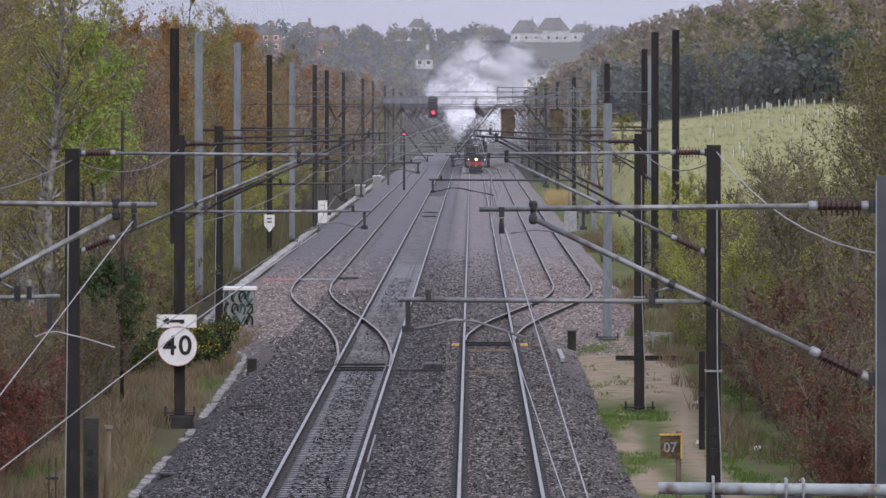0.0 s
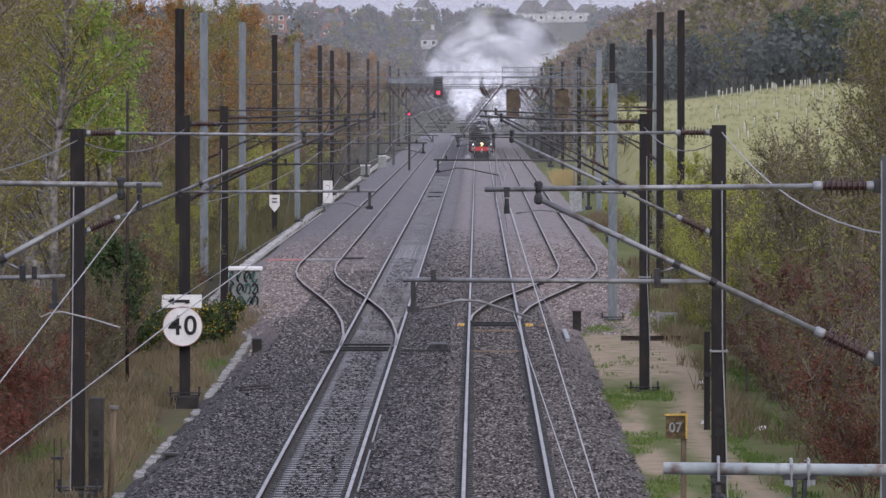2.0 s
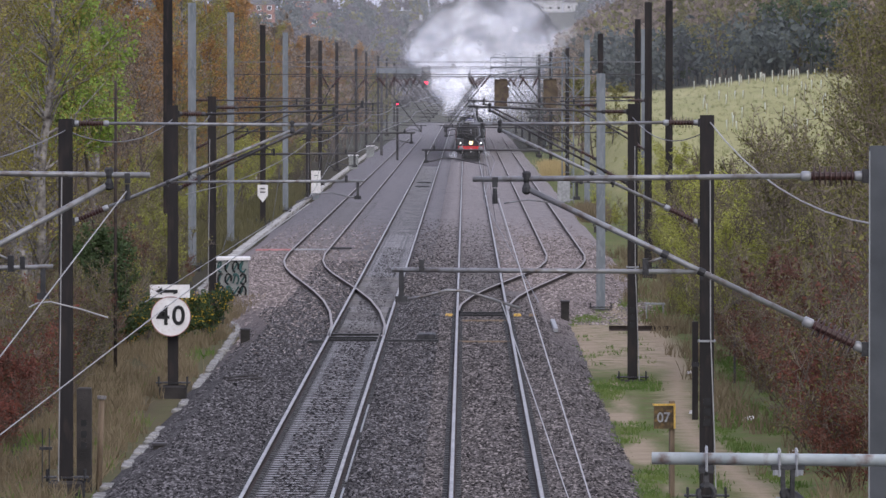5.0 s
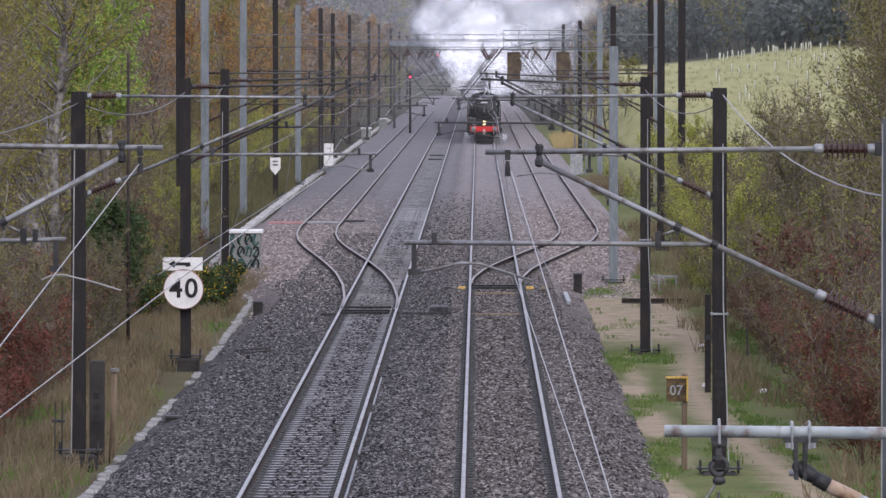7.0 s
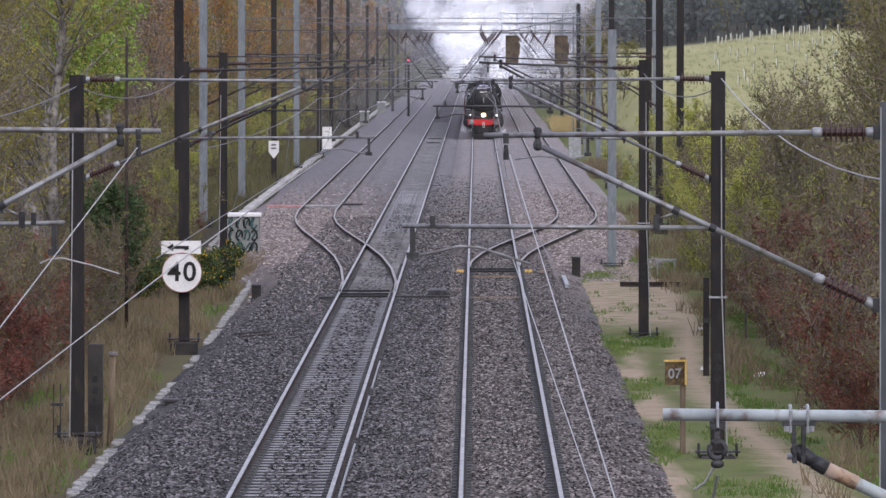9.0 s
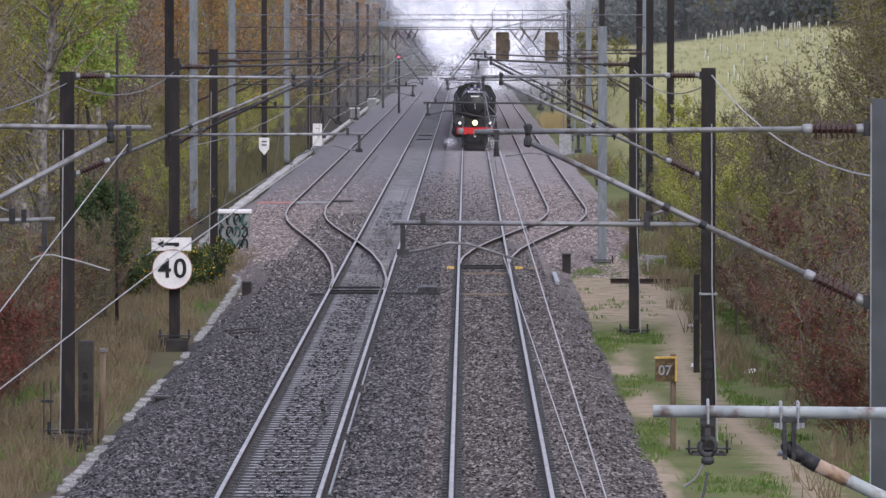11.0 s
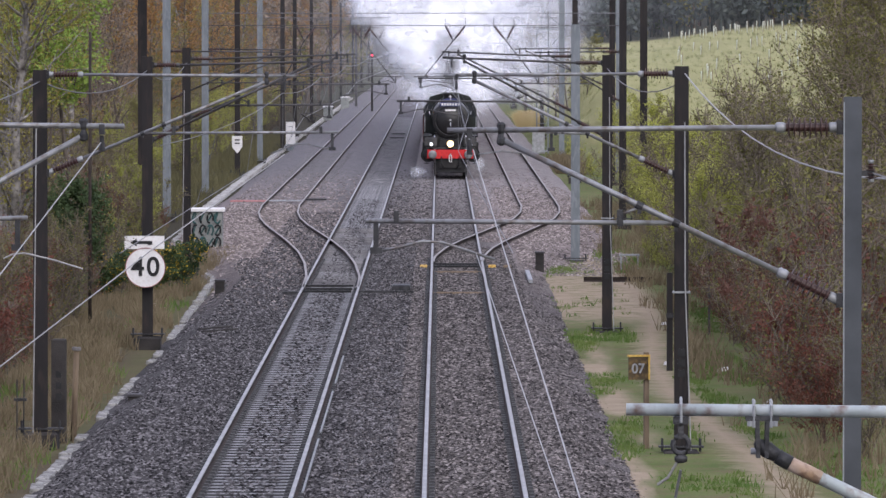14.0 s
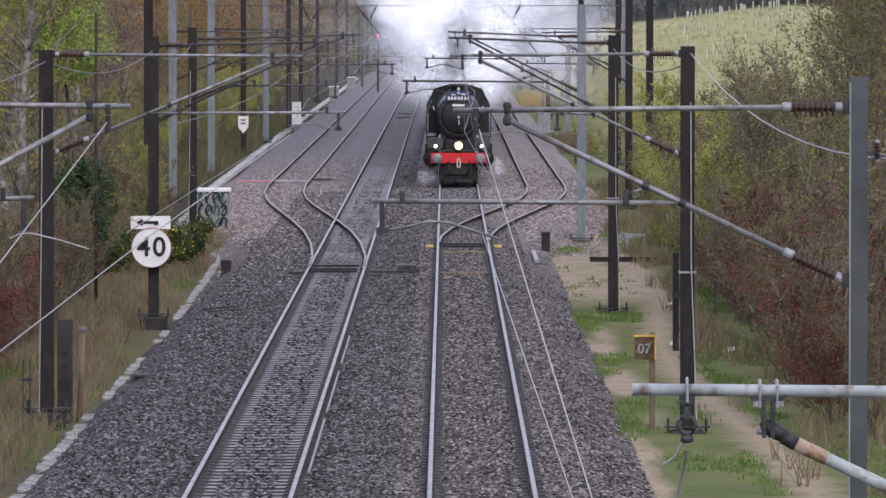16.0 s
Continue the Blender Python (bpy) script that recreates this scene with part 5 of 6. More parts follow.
# signal gantry on the east side, seen from behind
gan = thing("signal_gantry", "galvanised steel signal gantry with railed platform and ladder", "gantry")
gx, gy = 6.3, 374
for dx in (-0.35, 0.35):
    for dy in (-0.35, 0.35):
        part("leg", Shape().box((gx + dx, gy + dy, 3.9), (0.07, 0.07, 8.8)), M_GALV, gan)
for k in range(11):
    z = -0.2 + k * 0.82
    s = 1 if k % 2 else -1
    part("brace", Shape().tube((gx - 0.35 * s, gy - 0.36, z), (gx + 0.35 * s, gy - 0.36, z + 0.82), 0.022, 5), M_GALV, gan)
    part("rung", Shape().tube((gx - 0.35, gy - 0.36, z), (gx + 0.35, gy - 0.36, z), 0.02, 5), M_GALV, gan)
part("platform", Shape().box((4.0, gy, 7.28), (4.9, 0.9, 0.09)), M_GALV, gan)
for z in (7.85, 8.45):
    part("handrail", Shape().tube((1.55, gy - 0.42, z), (6.3, gy - 0.42, z), 0.025, 5), M_GALV, gan)
for k in range(6):
    part("stanchion", Shape().tube((1.58 + k * 0.93, gy - 0.42, 7.3), (1.58 + k * 0.93, gy - 0.42, 8.48), 0.025, 5), M_GALV, gan)
part("tie", Shape().tube((gx, gy, 8.3), (1.8, gy, 7.35), 0.035, 5), M_GALV, gan)
part("tie", Shape().tube((gx, gy, 8.3), (gx + 1.4, gy, 7.2), 0.035, 5), M_GALV, gan)
part("tie", Shape().tube((gx + 1.4, gy, 7.2), (gx + 0.3, gy, 5.9), 0.03, 5), M_GALV, gan)
part("outrigger", Shape().tube((gx, gy, 7.2), (gx + 1.4, gy, 7.2), 0.035, 5), M_GALV, gan)
M_SIGNAL = mat("brown_signal_back", (0.06, 0.045, 0.03), (0.11, 0.085, 0.055), 2, 0.7, 0, 0.1, (0.06, 0.037, 0.04), 7)
for x in (2.2, 5.2):
    head = part("signal_head", Shape().ridge((x, gy, 6.25), (0.8, 0.4, 1.75), 0.04), M_SIGNAL, gan, "brown signal box back")
    part("hatch", Shape().box((x + 0.43, gy, 6.3), (0.1, 0.3, 0.7)), M_SIGNAL, head)
base = thing("relay_cabinet", "grey relay cabinet at the gantry's foot", "cabinet", at=pose(6.0, 371, -0.3))
part("body", Shape().ridge((0, 0, 0.75), (0.75, 0.6, 1.6), 0.03), M_CAP, base)

# signal on the west side
sg = thing("signal_gantry", "grey cantilever signal gantry carrying a red signal", "gantry")
part("post", Shape().box((-8.2, 600, 3.9), (0.25, 0.25, 8.6)), M_TUBE_DARK, sg)
part("beam", Shape().box((-6.2, 600, 8.15), (5.0, 0.6, 0.5)), M_GALV, sg)
hd = part("signal_head", Shape().ridge((-3.8, 599.6, 7.5), (0.9, 0.5, 2.1), 0.05), M_BLACK, sg, "black signal head")
part("hood", Shape().tube((-3.8, 599.0, 7.0), (-3.8, 599.4, 7.0), 0.22, 14), M_BLACK, hd)
M_LAMP_RED = glow("red_signal_light", (1.0, 0.03, 0.08), 4)
part("red_light", disc(-3.8, 598.98, 7.0, 0.17, 0.03, 16), M_LAMP_RED, hd, "lit red lens")
sg2 = thing("ground_signal", "small red-lit signal on a dark post", "signal")
part("post", Shape().box((-6.2, 560, 2.4), (0.2, 0.2, 5.8)), M_MAST, sg2)
part("red_light", disc(-6.2, 559.86, 5.0, 0.09, 0.037, 14), M_LAMP_RED, sg2, "lit red lens")

# turnout gear
gear = thing("point_rodding", "dark point rods and a drive across the western turnout", "point rodding", "point rodding")
for y, z in ((163.6, -0.05), (165.4, -0.06), (167.5, -0.06)):
    part("rod", Shape().box((TRACK_W - 0.1, y, z), (1.36, 0.16, 0.06)), M_BLACK, gear)
part("stretcher", Shape().box((TRACK_W + 1.5, 164.4, -0.1), (1.5, 0.12, 0.07)), M_FITTING, gear)
part("stretcher", Shape().box((TRACK_W - 1.0, 163.4, -0.1), (0.5, 0.3, 0.12)), M_FITTING, gear)
part("drive", Shape().ridge((TRACK_W + 1.9, 166.5, -0.08), (0.5, 1.2, 0.2), 0.03), M_FITTING, gear)
gear = thing("point_rodding", "rods with yellow-painted ends across the eastern turnout", "point rodding", "point rodding")
for y in (182.2, 184.0):
    part("rod", Shape().box((TRACK_E, y, -0.08), (1.4, 0.2, 0.06)), M_BLACK, gear)
part("rod", Shape().box((TRACK_E + 0.05, 179, -0.13), (1.4, 0.3, 0.06)), M_WOOD, gear)
part("rod", Shape().box((TRACK_E, 164.5, -0.13), (1.4, 0.3, 0.05)), M_WOOD, gear)
for x, m_ in ((TRACK_E - 1.0, M_YELLOW), (TRACK_E + 1.05, M_YELLOW), (TRACK_E - 1.4, M_FITTING), (TRACK_E + 1.5, M_WOOD)):
    part("rod_end", Shape().ridge((x, 183, -0.11), (0.22, 0.4, 0.08), 0.02), m_, gear)
part("channel", Shape().box((TRACK_E + 2.05, 176, -0.14), (0.12, 7.0, 0.1)), M_CAP, gear)
# young trees in shelters on the field
M_SHELTER = mat("pale_plastic", (0.4, 0.42, 0.34), (0.52, 0.54, 0.45), 2, 0.6, 0, 0)
sh = thing("tree_shelter", "pale plastic tree shelter on the field", "tree shelter", "tree shelters")
part("tube", Shape().tube((0, 0, 0), (0, 0, 0.9), 0.037, 8, 0.055), M_SHELTER, sh, smooth=True)
part("stake", Shape().box((0.1, 0, 0.55), (0.03, 0.03, 1.15)), M_WOOD, sh)
g = random.Random(8)
for k in range(70):
    y = g.uniform(630, 645) if k < 40 else g.uniform(430, 600)
    x = g.uniform(0.037, 0.06) * y
    m = pose(x, y, float(ground_height(np.array(x), np.array(y))) - 0.05, g.uniform(-4, 4), g.uniform(-4, 4))
    if k:
        copy_thing(sh, m)
    else:
        sh.matrix_basis = m


# houses on the far hill
def house(x, y, w, d, h, roof, wall_m, label, windows):
    z = float(ground_height(np.array(x), np.array(y))) - 0.5
    ob = thing("house", label, "house", "distant houses", at=pose(x, y, z))
    part("wall", Shape().box((0, 0, h / 2), (w, d, h)), wall_m, ob)
    part("roof", Shape().prism([(-w / 2 - 0.4, h), (w / 2 + 0.4, h), (w / 2 - w * 0.28, h + roof), (-w / 2 + w * 0.28, h + roof)], -d / 2 - 0.4, d / 2 + 0.4), M_ROOF, ob)
    part("chimney", Shape().box((w * 0.2, 0, h + roof + 0.5), (0.9, 0.9, 2.0)), wall_m, ob)
    n = max(2, int(w / 3))
    for k in range(n):
        for zz in (1.6, 4.4)[:windows]:
            win = part("window", Shape().box((-w / 2 + (k + 0.5) * w / n, -d / 2 - 0.04, zz + 0.6), (1.5, 0.1, 1.5)), M_WHITE, ob, "white-framed window")
            part("pane", Shape().box((-w / 2 + (k + 0.5) * w / n, -d / 2 - 0.1, zz + 0.6), (1.1, 0.04, 1.1)), M_BLACK, win)


M_ROOF = mat("slate_roof", (0.09, 0.085, 0.09), (0.16, 0.15, 0.155), 0.8, 0.8, 0, 0.2)
M_BRICK = mat("red_brick", (0.22, 0.1, 0.075), (0.32, 0.15, 0.11), 0.9, 0.9, 0, 0.3)
M_RENDERED = mat("pale_rendered_wall", (0.3, 0.3, 0.31), (0.44, 0.44, 0.44), 0.5, 0.9, 0, 0.1)
for x, y, w, h, wall_m, label in ((-66, 1960, 10, 6, M_BRICK, "red-brick house with white windows on the hill"), (-55, 2010, 8, 6, M_BRICK, "red-brick house with white windows on the hill"), (-45, 1900, 7, 5, M_BRICK, "red-brick house with white windows on the hill"), (-64, 1800, 6, 3, M_RENDERED, "low white building on the hillside"), (-20, 2290, 7, 6, M_RENDERED, "white house on the skyline"), (20, 2250, 11, 4, M_RENDERED, "large pale house with gables on the skyline"), (30, 2260, 12, 5, M_RENDERED, "large pale house with gables on the skyline"), (40, 2240, 8, 4, M_RENDERED, "small pale house on the skyline"), (-14, 1800, 5, 3, M_RENDERED, "low pale building among trees")):
    house(float(x), float(y), float(w), 8.0, float(h), 4.6 if "gables" in label else 3.0, wall_m, label, 2 if h > 5 else 1)

# ---- pieces of the line: sleepers, trough slabs and loose stones ----
def sleepers(parent, xs_of_y, y0, step, n, zt, material, length=2.5, rest_to=None):
    s = Shape().ridge((0, 0, -0.09), (length, 0.26, 0.18), 0.025)
    me = s.mesh("sleeper")
    me.materials.append(material)
    for k in range(n):
        y = y0 + k * step
        ob = new("sleeper", me)
        ob.parent = parent
        ob.matrix_basis = pose(float(xs_of_y(y)), y, zt, 0, 0, 0.4 * math.sin(k * 5.1))
    if rest_to:
        rest = Shape()
        y = y0 + n * step
        while y < rest_to:
            rest.box((float(xs_of_y(y)), y, zt - 0.05), (length, 0.26, 0.1))
            y += step
        tagged(part("distant_sleeper", rest, material, parent), kind="stuff")


sleepers(line_w, lambda y: TRACK_W, 84, 0.66, 300, -0.148, M_SLEEPER, 2.5, 520)
sleepers(line_e, lambda y: TRACK_E, 84, 0.66, 120, -0.172, M_SLEEPER, 2.45)
sleepers(side_w, loop_west, 222, 0.7, 200, -0.1375, M_TIMBER, 2.6)
sleepers(side_w, lambda y: (TRACK_W + float(loop_west(y))) / 2, 166, 0.7, 78, -0.1375, M_TIMBER, 3.6)
sleepers(side_e, lambda y: (TRACK_E + float(loop_east(y))) / 2, 186, 0.7, 60, -0.16, M_TIMBER, 3.4)
sleepers(side_e, loop_east, 228, 0.7, 200, -0.168, M_TIMBER, 2.6)

trough = thing("cable_trough", "row of pale concrete cable trough lids beside ballast", "cable trough", kind="structure")
lid = Shape().ridge((0, 0, 0), (0.21, 0.9, 0.12), 0.015).mesh("slab")
lid.materials.append(M_CONCRETE)
g = random.Random(3)
for k in range(150):
    y = 90 + k * 1.0
    if y > 240:
        break
    x = float(np.interp(y, [90, 140, 172, 180, 190, 215, 240], [-6.42, -6.35, -6.6, -6.7, -7.3, -9.3, -9.65]))
    if 187 < y < 204 or (y < 165 and noise.noise((y * 0.11, 7.0, 2.0)) > 0.12) or g.random() < 0.08:
        continue
    ob = new("slab", lid)
    ob.parent = trough
    ob.matrix_basis = pose(x + g.uniform(-0.03, 0.03), y, -0.43 + g.uniform(-0.02, 0.02), g.uniform(-1.5, 1.5), g.uniform(-3, 3), g.uniform(-3, 3))
rest = Shape()
for k in range(460):
    y = 240.5 + k
    rest.box((float(np.interp(y, [240, 400, 700], [-9.65, -9.9, -10.1])) + g.uniform(-0.05, 0.05), y, -0.37), (0.34, 0.9, 0.17))
M_CONCRETE_PALE = mat("pale_concrete", (0.3, 0.29, 0.275), (0.5, 0.485, 0.465), 0.7, 0.9, 0, 0.3, (0.16, 0.15, 0.13), 6)
tagged(part("distant_slab", rest, M_CONCRETE_PALE, trough), kind="stuff")


def stones(name, n, x0, x1, y0, y1, z, material, label, seed, size=0.055, skip=(), begin=None):
    g = np.random.default_rng(seed)
    u = g.random(n)
    y = y0 * (y1 / y0) ** u
    x = g.uniform(x0, x1, n)
    ok = np.ones(n, bool)
    ok &= g.random(n) > np.clip((y - 190) / 130, 0, 1)
    if begin:
        ok &= g.random(n) < np.clip((y - begin[0]) / (begin[1] - begin[0]), 0, 1)
    for c, half in skip:
        ok &= np.abs(x - c) > half
    if z is shoulder:
        ok &= x > np.interp(y, [175, 215], [-6.4, -9.4])
    x, y = x[ok], y[ok]
    n = len(x)
    o = np.array([[1, 0, 0], [0, 1, 0], [-1, 0, 0], [0, -1, 0], [0, 0, 1], [0, 0, -0.6]])
    r = size * g.uniform(0.45, 1.2, n)
    v = o[None] * r[:, None, None] * g.uniform(0.6, 1.3, (n, 6, 1)) * np.array([1.25, 1.25, 0.62])
    a = g.uniform(0, 6.3, n)
    co, si = np.cos(a)[:, None], np.sin(a)[:, None]
    v = np.stack([v[..., 0] * co - v[..., 1] * si, v[..., 0] * si + v[..., 1] * co, v[..., 2]], -1)
    v += np.stack([x, y, (z(x, y) if callable(z) else z) + r * 0.12], 1)[:, None]
    tri = np.array([[0, 1, 4, 4], [1, 2, 4, 4], [2, 3, 4, 4], [3, 0, 4, 4]])[:, :3]
    f = (np.arange(n)[:, None, None] * 6 + tri[None]).reshape(-1, 3)
    me = bpy.data.meshes.new(name)
    me.from_pydata(v.reshape(-1, 3).tolist(), [], f.tolist())
    tagged(part(name, me, material), label, "stones", kind="stuff")


def stone_material(name, lo, hi):
    m = mat(name, lo, hi, 9, 0.95, 0, 0, spec=0.1)
    n, link = m.node_tree.nodes, m.node_tree.links.new
    geo = n.new("ShaderNodeNewGeometry")
    ramp = n.new("ShaderNodeValToRGB")
    ramp.color_ramp.elements[0].position, ramp.color_ramp.elements[1].position = 0.1, 1.0
    ramp.color_ramp.elements[0].color, ramp.color_ramp.elements[1].color = (*lo, 1), (*hi, 1)
    few = ramp.color_ramp.elements.new(0.72)
    few.color = (*[a + (b - a) * 0.36 for a, b in zip(lo, hi)], 1)
    link(geo.outputs["Random Per Island"], ramp.inputs[0])
    link(ramp.outputs[0], n["Principled BSDF"].inputs["Base Color"])
    return m


def shoulder(x, y):
    """Height of the western ballast shoulder, which widens towards the loop."""
    foot, top = np.interp(y, [175, 215], [-6.6, -9.6]), np.interp(y, [175, 215], [-5.6, -8.4])
    return np.clip(-0.14 - 0.36 * (x - top) / (foot - top), -0.47, -0.14)


M_STONES_DARK = stone_material("mixed_dark_stones", (0.009, 0.0085, 0.0092), (0.215, 0.203, 0.21))
M_STONES_WARM = stone_material("mixed_warm_stones", (0.014, 0.0125, 0.0125), (0.28, 0.25, 0.242))
M_STONES_PALE = stone_material("mixed_pale_stones", (0.085, 0.071, 0.067), (0.42, 0.36, 0.34))
rails_w = [(TRACK_W - 0.7525, 0.09), (TRACK_W + 0.7525, 0.09)]
rails_e = [(TRACK_E - 0.7525, 0.09), (TRACK_E + 0.7525, 0.09)]
stones("loose_ballast", 46000, -5.7, TRACK_W - 0.86, 84, 240, -0.14, M_STONES_DARK, "loose dark ballast stones on the shoulder", 61, 0.037)
stones("loose_ballast", 8000, TRACK_W - 0.42, TRACK_W + 0.42, 84, 260, -0.15, M_STONES_DARK, "loose dark ballast stones between the rails", 62, 0.037)
stones("loose_ballast", 26000, TRACK_W + 0.86, -0.75, 84, 200, -0.14, M_STONES_DARK, "loose dark ballast stones in the six-foot", 63, 0.037)
stones("loose_ballast", 66000, -1.7, 2.3, 84, 200, -0.15, M_STONES_WARM, "loose brown-grey ballast stones round the track", 64, 0.037, rails_e)
stones("loose_ballast", 42000, -8.8, TRACK_W - 0.86, 150, 560, shoulder, M_STONES_PALE, "pale brown ballast stones round the loop", 66, 0.05, begin=(150, 235))
stones("loose_ballast", 9000, TRACK_E - 0.66, TRACK_E + 0.66, 185, 320, -0.15, M_STONES_WARM, "ballast stones between the eastern rails", 72, 0.037)
stones("loose_ballast", 24000, TRACK_W + 0.86, TRACK_E - 0.86, 200, 560, -0.142, M_STONES_WARM, "ballast stones between the main tracks", 67, 0.045)
stones("loose_ballast", 28000, TRACK_E + 0.86, 5.3, 205, 560, -0.145, M_STONES_PALE, "pale brown ballast stones round the loop", 68, 0.05)
stones("loose_ballast", 16000, 2.2, 3.35, 84, 195, lambda x, y: np.interp(x, [2.25, 3.2], [-0.145, -0.48]), M_STONES_WARM, "ballast stones spilled on the shoulder", 65, 0.037)
stones("loose_ballast", 17000, -6.2, -5.6, 84, 190, shoulder, M_STONES_DARK, "dark ballast stones spilled down the shoulder", 69, 0.037)
stones("loose_ballast", 14000, -9.4, -5.7, 176, 250, shoulder, M_STONES_PALE, "pale brown ballast stones on the shoulder", 70, 0.05, begin=(172, 225))
def shoulder_east(x, y):
    """Height of the eastern ballast shoulder, which widens towards the loop."""
    foot, top = np.interp(y, [185, 215], [3.3, 6.2]), np.interp(y, [185, 215], [2.3, 5.4])
    return np.clip(-0.145 - 0.355 * (x - top) / (foot - top), -0.46, -0.145)


stones("loose_ballast", 14000, 2.4, 6.1, 184, 280, shoulder_east, M_STONES_PALE, "pale brown ballast stones on the shoulder", 73, 0.05)
rods = thing("point_rodding", "faded red and grey rods beside the western loop", "point rodding", "point rodding")
part("rod", Shape().ridge((-8.0, 255, -0.1), (1.5, 0.5, 0.07), 0.02), M_RIM, rods, "faded red rod")
part("rod", Shape().ridge((-6.4, 254, -0.06), (1.5, 0.3, 0.06), 0.02), M_CAP, rods)
part("rod", Shape().ridge((-5.2, 256, -0.06), (0.9, 0.4, 0.08), 0.02), M_FITTING, rods)
# pale tubes added to give the thin bright edge beside the rail
rail_cable = thing("rail_cable", "pale thin strip along a rail's outer edge", "cable")
for a, b in ((92, 104), (106, 118), (121, 131)):
    part("cable", Shape().tube((TRACK_W + 0.88, a, -0.085), (TRACK_W + 0.88, b, -0.085), 0.02, 6), M_CAP, rail_cable)
for parent, tx in ((line_w, TRACK_W), (line_e, TRACK_E)):
    c = Shape()
    for k in range(160):
        y = 84 + k * 0.66
        for s in (-1, 1):
            for i in (-1, 1):
                c.box((tx + s * 0.7525 + i * 0.11, y, -0.125), (0.11, 0.16, 0.06), 0, 0.7)
    tagged(part("rail_clip", c, M_FITTING, parent, "dark cast rail fastenings"), kind="stuff")


# ---- steam train: the engine's front is at y = 0 and it heads towards -y ----
M_ENGINE = mat("sooty_black_enamel", (0.008, 0.008, 0.009), (0.018, 0.0175, 0.0185), 2, 0.4, 0, 0.05, (0.03, 0.028, 0.027), 9, spec=0.4)
M_ENGINE_GREY = mat("dusty_grey_plate", (0.035, 0.035, 0.038), (0.075, 0.073, 0.074), 3, 0.6, 0.1, 0.1, (0.07, 0.065, 0.06), 12)
M_STEEL = mat("polished_steel", (0.4, 0.4, 0.42), (0.55, 0.55, 0.57), 6, 0.35, 0.7, 0.05)
M_BUFFER = mat("worn_grey_steel", (0.16, 0.16, 0.165), (0.27, 0.27, 0.275), 6, 0.5, 0.3, 0.05)
M_HEADLIGHT = glow("warm_headlight", (1.0, 0.72, 0.36), 2.6)
M_MARKER = glow("white_marker_lamp", (0.95, 0.97, 1.0), 1.6)
M_BLUE = mat("dark_blue_headboard", (0.025, 0.03, 0.09), (0.05, 0.06, 0.16), 6, 0.5, 0, 0)
M_GREEN = mat("dark_green_enamel", (0.01, 0.013, 0.012), (0.02, 0.024, 0.022), 2, 0.4, 0, 0.05)
M_MAROON = mat("maroon_coach_paint", (0.1, 0.012, 0.016), (0.15, 0.025, 0.028), 1, 0.4, 0, 0.05)
M_GLASS = mat("dark_window_glass", (0.015, 0.018, 0.022), (0.03, 0.033, 0.038), 2, 0.1, 0, 0, spec=0.6)


def wheel(parent, name, x, y, r, spokes):
    ob = tagged(new(name), "spoked steel wheel")
    ob.parent = parent
    ob.matrix_basis = pose(x, y, r)
    part("tyre", Shape().lathe((-0.065, 0, 0), (0.065, 0, 0), [(0, r * 0.86), (0.02, r * 0.98), (0.5, r), (0.98, r * 0.98), (1, r * 0.86)], 28), M_STEEL, ob, smooth=False)
    part("hub", Shape().tube((-0.1, 0, 0), (0.1, 0, 0), r * 0.2, 14), M_ENGINE, ob)
    sp = Shape()
    for k in range(spokes):
        a = 2 * math.pi * k / spokes
        sp.tube((0, math.cos(a) * r * 0.15, math.sin(a) * r * 0.15), (0, math.cos(a) * r * 0.9, math.sin(a) * r * 0.9), 0.035, 5)
    part("spoke_ring", sp, M_ENGINE, ob)
    return ob


